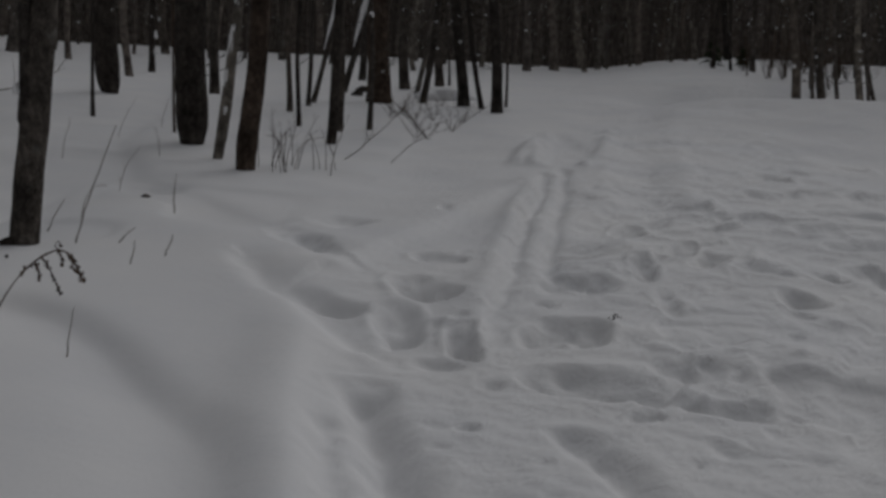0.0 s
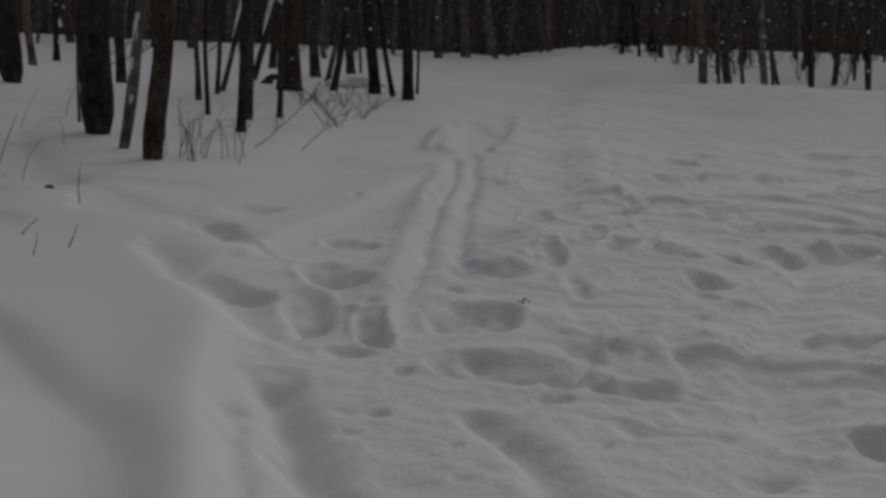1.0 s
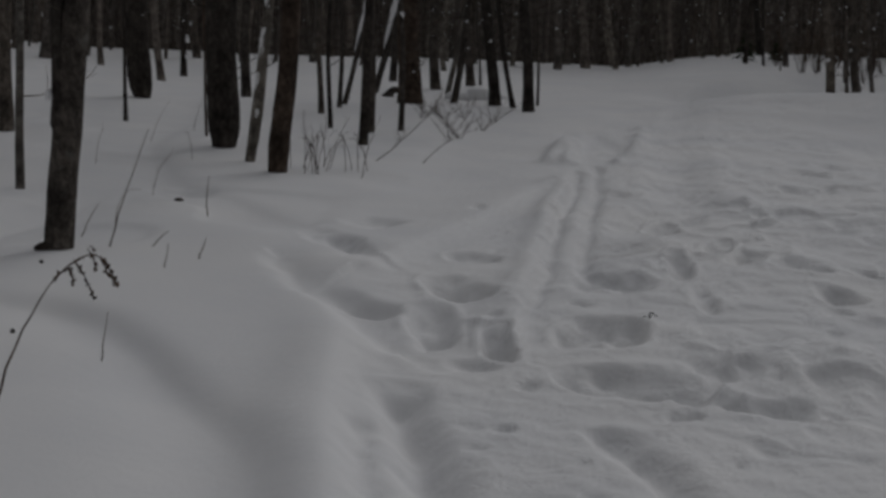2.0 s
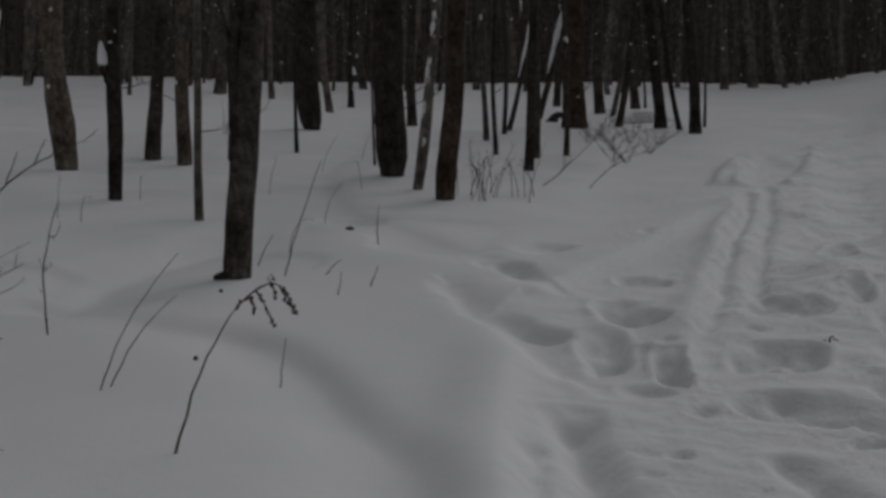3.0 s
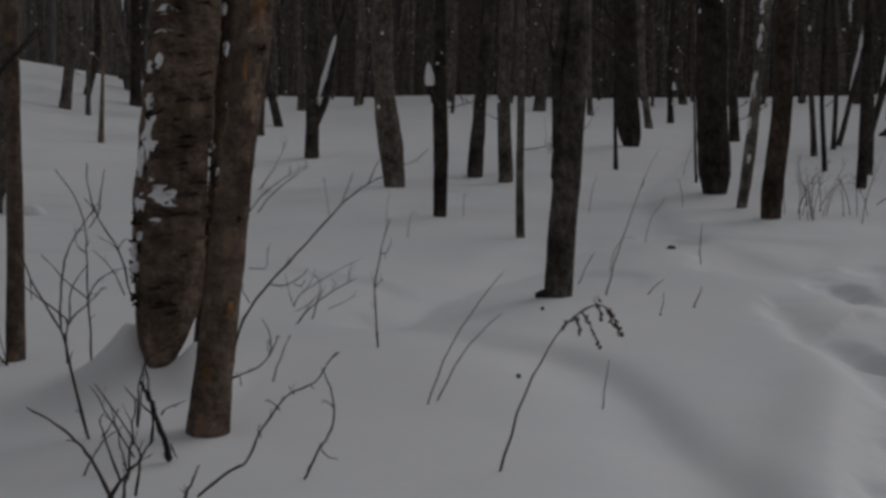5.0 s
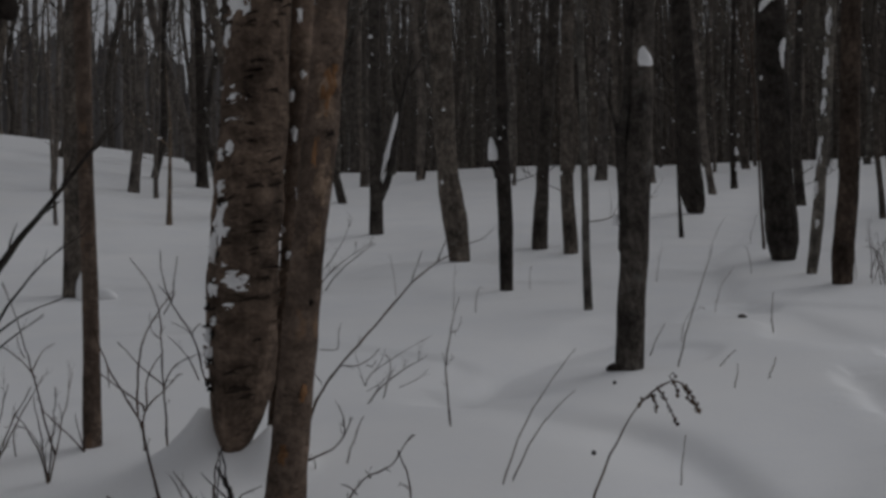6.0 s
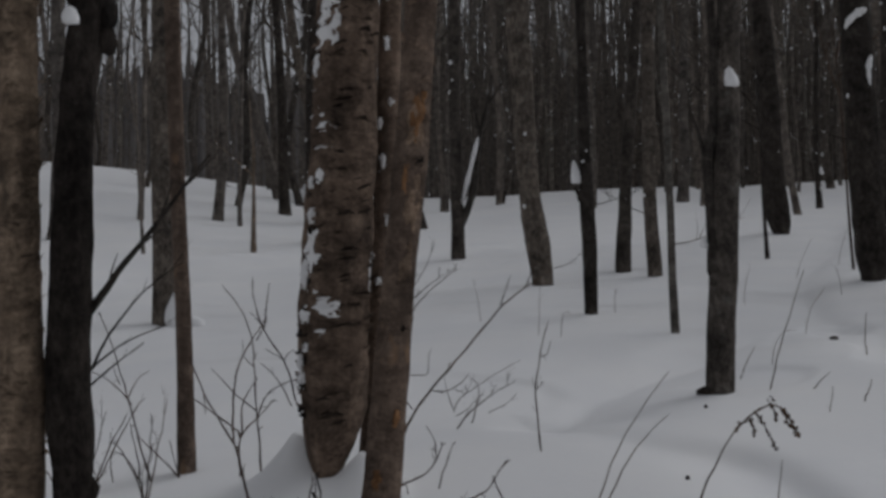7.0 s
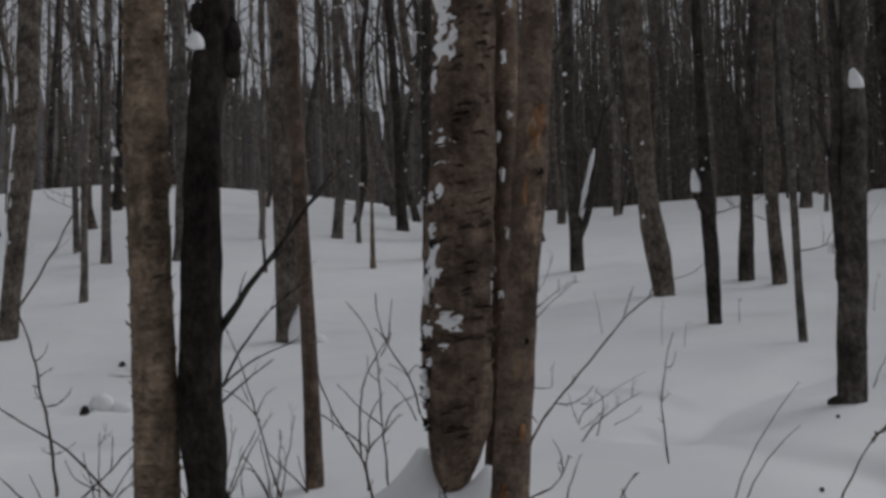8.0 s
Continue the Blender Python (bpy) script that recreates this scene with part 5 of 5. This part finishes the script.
shoot(stick, 33.3, 0.004, (-0.08, 0.20), (-0.14, 0.26), (-0.20, 0.32), mat=BARK_DARK)
shoot(stick, 33.3, 0.004, (-0.14, 0.16), (-0.13, 0.28), (-0.12, 0.41), mat=BARK_DARK)
shoot(stick, 33.3, 0.0035, (-0.01, 0.08), (0.01, 0.04), (0.02, 0.02), mat=BARK_DARK)
shrub = plant(-3.56, 4.51, "shrub", "bare shrub with forking crooked stems", "shrub")
shoot(shrub, 35.6, 0.0067, (0.00, -0.04), (-0.09, 0.29), (-0.12, 0.43), (-0.14, 0.48), (-0.21, 0.60), (-0.27, 0.71), (-0.33, 0.87))
shoot(shrub, 35.6, 0.0054, (-0.11, 0.50), (-0.13, 0.54), (-0.26, 0.64), (-0.33, 0.69))
shoot(shrub, 35.6, 0.0049, (-0.14, 0.48), (-0.14, 0.63), (-0.13, 0.76), (-0.10, 0.86), (-0.04, 0.96), (0.01, 1.04))
shoot(shrub, 35.6, 0.0049, (-0.11, 0.33), (-0.11, 0.50), (-0.03, 0.59), (0.04, 0.67))
shoot(shrub, 35.6, 0.0036, (-0.03, 0.59), (-0.00, 0.68), (0.06, 0.73), (0.14, 0.76))
shoot(shrub, 35.6, 0.004, (-0.10, 0.51), (-0.10, 0.64), (-0.07, 0.71), (-0.03, 0.77))
shoot(shrub, 35.6, 0.0032, (-0.27, 0.71), (-0.26, 0.65), (-0.26, 0.61))
shrub_b = plant(-4.08, 5.21, "shrub", "tall thin bare shrub beside the birch foot", "shrub")
shoot(shrub_b, 35.7, 0.0055, (0.00, -0.04), (-0.00, -0.08), (-0.02, 0.20), (-0.03, 0.31), (-0.04, 0.52), (-0.05, 0.66), (-0.10, 0.81), (-0.20, 0.95))
shoot(shrub_b, 35.7, 0.0038, (-0.03, 0.30), (-0.14, 0.39), (-0.21, 0.47), (-0.26, 0.52))
shoot(shrub_b, 35.7, 0.0047, (0.17, 0.35), (0.12, 0.54), (0.01, 0.72), (-0.04, 0.87), (-0.05, 0.99))
shoot(shrub_b, 35.7, 0.0034, (0.01, 0.72), (0.03, 0.90), (0.04, 0.96))
shoot(shrub_b, 35.7, 0.0034, (0.15, 0.32), (0.08, 0.46), (-0.01, 0.55))
shoot(shrub_b, 35.7, 0.003, (0.01, 0.73), (-0.03, 0.78), (-0.06, 0.81))
shoot(shrub_b, 35.7, 0.003, (-0.04, 0.53), (-0.09, 0.58), (-0.10, 0.67))
shoot(shrub_b, 35.7, 0.003, (0.11, 0.56), (0.14, 0.60), (0.17, 0.61))
shoot(shrub_b, 35.7, 0.003, (0.12, 0.55), (0.07, 0.59), (0.01, 0.62))
shoot(shrub_b, 35.7, 0.003, (-0.03, 0.66), (0.01, 0.73), (0.03, 0.78))
for x, y, mid, tip in ((-2.98, 3.92, (0.02, 0.02, 0.17), (0.04, 0.03, 0.38)), (-2.75, 3.98, (0.03, 0.02, 0.06), (0.05, 0.03, 0.13)), (-7.37, 12.40, (0.21, 0.12, 0.26), (0.54, 0.31, 0.52)), (-8.18, 13.86, (0.18, 0.10, 0.15), (0.38, 0.22, 0.64))):
    stem(plant(x, y, "bent_twig", "thin bare twig rising from snow", "twig"), mid, tip, 0.006, TWIG, twigs=5, seed=int(-x * 40))
for x, y, mid, tip, r in ((-3.92, 7.04, (0.15, 0.08, 0.16), (0.35, 0.18, 0.3), 0.005), (-3.24, 5.54, (0.04, 0.02, 0.12), (0.08, 0.04, 0.23), 0.004), (-3.95, 7.33, (0.05, 0.03, 0.17), (0.03, 0.02, 0.28), 0.004), (-7.13, 12.13, (0.25, 0.14, 0.31), (0.52, 0.3, 0.53), 0.006)):
    stem(plant(x, y, "bent_twig", "thin bare twig rising from snow", "twig"), mid, tip, r, TWIG, twigs=4, seed=int(y * 60))
wand = plant(-4.99, 5.43, "shrub", "thin bare shoots bending over the snow", "shrub")
shoot(wand, 40.4, 0.0059, (-0.01, -0.01), (-0.07, 0.18), (-0.10, 0.31), (-0.14, 0.46), (-0.18, 0.60), (-0.23, 0.77), (-0.30, 0.96))
shoot(wand, 40.4, 0.0045, (-0.12, 0.43), (-0.18, 0.51), (-0.26, 0.58), (-0.34, 0.62))
shoot(wand, 40.4, 0.0036, (-0.14, 0.46), (-0.09, 0.57), (-0.02, 0.62))
shoot(wand, 40.4, 0.0054, (0.17, -0.02), (0.07, 0.10), (-0.03, 0.20), (-0.08, 0.25))
shoot(wand, 40.4, 0.004, (0.15, -0.00), (0.11, 0.13), (0.09, 0.23))
shoot(wand, 40.4, 0.0032, (-0.18, 0.54), (-0.21, 0.61), (-0.22, 0.67))
shoot(wand, 40.4, 0.0036, (-0.22, 0.00), (-0.23, 0.13), (-0.19, 0.24))
shoot(wand, 40.4, 0.0036, (-0.30, 0.02), (-0.35, 0.13), (-0.38, 0.20))
shoot(wand, 40.4, 0.0036, (-0.08, 0.01), (-0.14, 0.12), (-0.22, 0.17), (-0.28, 0.16))
crook = plant(-6.58, 5.15, "sapling", "crooked bare sapling bent back on itself", "sapling")
shoot(crook, 50.0, 0.012, (0.02, -0.29), (0.01, -0.08), (-0.01, 0.17), (-0.04, 0.41), (-0.08, 0.62), (-0.12, 0.83), (-0.17, 1.01), (-0.22, 1.15))
shoot(crook, 50.0, 0.004, (-0.12, 0.83), (-0.07, 0.87), (-0.04, 0.94))
shoot(crook, 50.0, 0.004, (-0.10, 0.73), (-0.05, 0.77), (-0.01, 0.79))
shoot(crook, 50.0, 0.005, (-0.06, 0.55), (0.01, 0.56), (0.07, 0.61), (0.10, 0.66))
shoot(crook, 50.0, 0.004, (-0.07, 0.58), (-0.11, 0.63), (-0.12, 0.68))
shoot(crook, 50.0, 0.004, (-0.01, 0.24), (-0.06, 0.27), (-0.09, 0.30))
shoot(crook, 50.0, 0.004, (-0.01, 0.25), (0.06, 0.28), (0.12, 0.32))
limb(crook, (-0.13, -0.16, 1.17), (0.01, 0.01, 1.55), (0.14, 0.16, 1.96), 0.009, TWIG)
low = plant(-6.15, 5.22, "fallen_branch", "bare branch slanting up from deep snow", "branch")
shoot(low, 47.7, 0.009, (0.05, -0.08), (-0.10, 0.10), (-0.26, 0.28), (-0.49, 0.44), (-0.65, 0.55), (-0.77, 0.62))
shoot(low, 47.7, 0.008, (-0.21, -0.06), (-0.17, 0.00), (-0.03, 0.13), (0.14, 0.31), (0.21, 0.38))
shoot(low, 47.7, 0.008, (-0.49, -0.03), (-0.54, 0.02), (-0.65, 0.14))
shoot(low, 47.7, 0.005, (-0.07, 0.03), (-0.16, 0.07), (-0.23, 0.12), (-0.28, 0.23))
shoot(low, 47.7, 0.004, (-0.01, 0.14), (-0.00, 0.26), (-0.00, 0.36))
shoot(low, 47.7, 0.004, (-0.41, -0.02), (-0.45, 0.07), (-0.48, 0.15))
for k in range(5):
    x, y = -5.75 + 0.28 * k, 4.75 + 0.2 * (k % 3)
    tuft = plant(x, y, "shrub", "low bare brush poking out of snow", "shrub")
    for j in range(4):
        a = random.Random(k * 9 + j)
        dx, dy = a.uniform(-0.3, 0.3), a.uniform(-0.3, 0.3)
        stem(tuft, (dx * 0.4, dy * 0.4, 0.2), (dx, dy, a.uniform(0.3, 0.55)), 0.005, TWIG, twigs=3, seed=200 + k * 5 + j)
for x, y, mid, tip, r in ((-2.26, 8.49, (0.09, 0.02, 0.35), (0.24, 0.06, 0.81), 0.005), (-2.62, 9.07, (0.06, 0.02, 0.14), (0.12, 0.03, 0.24), 0.004), (-1.58, 8.05, (0.03, 0.01, 0.06), (0.06, 0.01, 0.14), 0.005), (-2.00, 8.53, (0.08, 0.02, 0.07), (0.13, 0.03, 0.11), 0.004), (-1.73, 7.74, (0.02, 0, 0.06), (0.03, 0.01, 0.15), 0.004), (-1.86, 9.97, (-0.02, 0, 0.16), (0, 0, 0.32), 0.005)):
    stem(plant(x, y, "grass_stalk", "single dry stalk standing in snow", "plant"), mid, tip, r, DRY)
rng = random.Random(51)
for k in range(13):
    az, r = radians(rng.uniform(-33, -9)), rng.uniform(9.5, 17)
    x, y = r * math.sin(az), r * math.cos(az)
    dx = rng.uniform(-0.15, 0.2)
    stem(plant(x, y, "grass_stalk", "single dry stalk standing in snow", "plant"), (dx * 0.3, 0, 0.2), (dx, 0.02, rng.uniform(0.2, 0.5)), 0.0028, DRY, twigs=rng.randint(0, 3), seed=300 + k)

brush = plant(-1.25, 12.9, "shrub", "thin bushy brush beside the leaning tree", "shrub")
rng = random.Random(61)
for k in range(20):
    ox, oy = rng.uniform(-0.35, 0.5), rng.uniform(-0.4, 0.4)
    dx = rng.uniform(-0.25, 0.3)
    stem(brush, (dx * 0.35, 0, 0.25), (dx, rng.uniform(-0.1, 0.1), rng.uniform(0.3, 0.62)), 0.004, TWIG, (ox, oy), 3, 400 + k)
dead = plant(-0.80, 14.16, "fallen_branch", "dead bough slanting out of the snow", "branch")
stem(dead, (0.34, 0.02, 0.27), (0.78, 0.04, 0.72), 0.006, TWIG, twigs=6, seed=62)
dead = plant(-0.26, 14.09, "fallen_branch", "forked dead twig lying on snow", "branch")
stem(dead, (0.30, 0.01, 0.26), (0.68, 0.01, 0.42), 0.004, TWIG, twigs=8, seed=63)
rng = random.Random(71)
for k in range(9):
    x, y = rng.uniform(-0.6, 1.2), rng.uniform(17, 21.5)
    tuft = plant(x, y, "shrub", "low bare brush at the wood's edge", "shrub")
    for j in range(5):
        dx, dy = rng.uniform(-0.5, 0.5), rng.uniform(-0.3, 0.3)
        stem(tuft, (dx * 0.4, dy * 0.4, 0.15), (dx, dy, rng.uniform(0.2, 0.5)), 0.004, TWIG, twigs=4, seed=500 + k * 6 + j)
for k in range(34):
    x, y = (rng.uniform(8.4, 11.5), rng.uniform(31, 37)) if k < 16 else (rng.uniform(8.2, 14.5), rng.uniform(25.5, 34))
    tuft = plant(x, y, "shrub", "low bare brush beyond the open run", "shrub")
    for j in range(6):
        dx, dy = rng.uniform(-0.5, 0.5), rng.uniform(-0.3, 0.3)
        stem(tuft, (dx * 0.4, dy * 0.4, 0.4), (dx, dy, rng.uniform(0.5, 1.4)), 0.006, TWIG, twigs=5, seed=700 + k * 7 + j)


def lumps(x, y, name, label, category, spots, mat, seed):
    """A thing of a few uneven lumps, half sunk in the snow."""
    bag = Bag()
    rng = random.Random(seed)
    for c, s in spots:
        bag.blob(c, s, rng, 0.0, 10, 14, 0.09)
    ob = part(name, bag, mat)
    ob.location = (x, y, gz(x, y))
    return tagged(ob, label, category)


lumps(-2.25, 10.7, "snow_clod", "small dark clod of snow and leaves", "clod", [((0, 0, 0.005), (0.04, 0.03, 0.02))], BARK_MID, 1)
for x, y in ((-2.11, 6.11), (-2.5, 7.79)):
    lumps(x, y, "snow_clod", "tiny dark speck of bark on the snow", "clod", [((0, 0, 0.008), (0.012, 0.01, 0.014))], BARK_DARK, 9)
bit = plant(1.19, 6.98, "twig", "dark curled twig lying on the trodden snow", "twig")
stem(bit, (-0.01, 0, 0.035), (0.035, 0, 0.015), 0.006, BARK_DARK, seed=81)
stem(bit, (-0.03, 0.01, 0.02), (-0.04, 0.0, 0.005), 0.005, BARK_DARK, seed=82)
lumps(-9.24, 7.91, "snow_mound", "lumpy heap of snow over a buried stump", "snow", [((0, 0, 0.03), (0.12, 0.1, 0.1)), ((0.1, 0.12, -0.02), (0.16, 0.12, 0.08))], SNOW_CLUMP, 2)
# dark lumps added for the shade left of the heap and along its foot
lumps(-9.34, 7.80, "stump", "dark lumps standing in for shade under a heap of snow", "stump", [((0, 0, 0.05), (0.05, 0.05, 0.09)), ((0.13, -0.0, -0.015), (0.13, 0.05, 0.035))], BARK_DARK, 12)
# a dark lump added in place of a small dark hollow
lumps(-10.87, 9.67, "stump", "small dark lump standing in for a dark hollow in the snow", "stump", [((0, 0, 0.01), (0.04, 0.035, 0.04))], BARK_DARK, 13)
lumps(-9.80, 11.40, "snow_mound", "small snow bank heaped at a trunk foot", "snow", [((0, 0, 0.03), (0.12, 0.1, 0.34)), ((0.12, 0.1, 0.0), (0.22, 0.14, 0.12))], SNOW_CLUMP, 15)
lumps(0.5, 24.6, "snow_mound", "rounded snow lying on a buried log", "snow", [((-0.25, 0, 0.02), (0.3, 0.2, 0.14)), ((0.15, 0.05, 0.05), (0.34, 0.24, 0.2)), ((0.5, 0, 0.0), (0.26, 0.2, 0.13))], SNOW_CLUMP, 3)
lumps(-1.12, 25.1, "stump", "broken dark stump with snow on it", "stump", [((0, 0, 0.04), (0.09, 0.08, 0.11)), ((0.1, 0, 0.13), (0.13, 0.07, 0.06)), ((-0.08, 0.02, 0.0), (0.08, 0.08, 0.07))], BARK_MID, 5)
lumps(-19.75, 28.0, "snow_mound", "high wedge of snow drifted against a leaning trunk", "snow", [((0.75, 0.45, 0.1), (0.55, 0.45, 0.62)), ((0.35, 0.2, 0.0), (0.6, 0.4, 0.3))], SNOW_CLUMP, 14)
tree(-19.9, 27.9, 0.3, (-0.28, -0.1), 11, BARK_FAR, "dark tree leaning away from a snow drift", 97, 9, 0.3, 5, 7, snow=5)
lumps(-23.7, 21.5, "root_plate", "dark upturned root plate capped with snow", "stump", [((0, 0, 0.1), (0.32, 0.25, 0.3)), ((0.2, 0.1, 0.0), (0.25, 0.2, 0.2))], BARK_MID, 6)


def small_conifer(x, y, h, seed):
    """A knee-high evergreen: a thin stem and whorls of drooping needled sprays."""
    rng = random.Random(seed)
    root = plant(x, y, "young_conifer", "small dark green conifer half buried in snow", "conifer")
    bag = Bag()
    bag.tube([(0, 0, -0.1), (0, 0, h * 0.5), (0.02, 0, h)], [0.02, 0.012, 0.004], 6)
    part("trunk", bag, BARK_MID, root)
    bag = Bag()
    for k in range(70):
        t, a = rng.uniform(0.08, 1.0), rng.uniform(0, 6.28)
        reach = (1.05 - t) * h * 0.75
        p = np.array([0, 0, h * t])
        w = np.array([math.cos(a), math.sin(a), rng.uniform(-0.35, 0.1)]) * reach * rng.uniform(0.5, 1.0)
        bag.tube([p, p + w * 0.5 + np.array([0, 0, 0.03]), p + w], [0.006, 0.016, 0.004], 4)
        for j in range(5):
            q = p + w * rng.uniform(0.3, 1.0)
            e = np.array([rng.uniform(-1, 1), rng.uniform(-1, 1), rng.uniform(-0.6, 0.3)]) * 0.09
            bag.tube([q, q + e * 0.6, q + e], [0.004, 0.009, 0.002], 3)
    tagged(part("crown", bag, NEEDLES, root), kind="stuff")


small_conifer(8.64, 37.17, 0.8, 1)
small_conifer(9.3, 36.2, 0.55, 2)
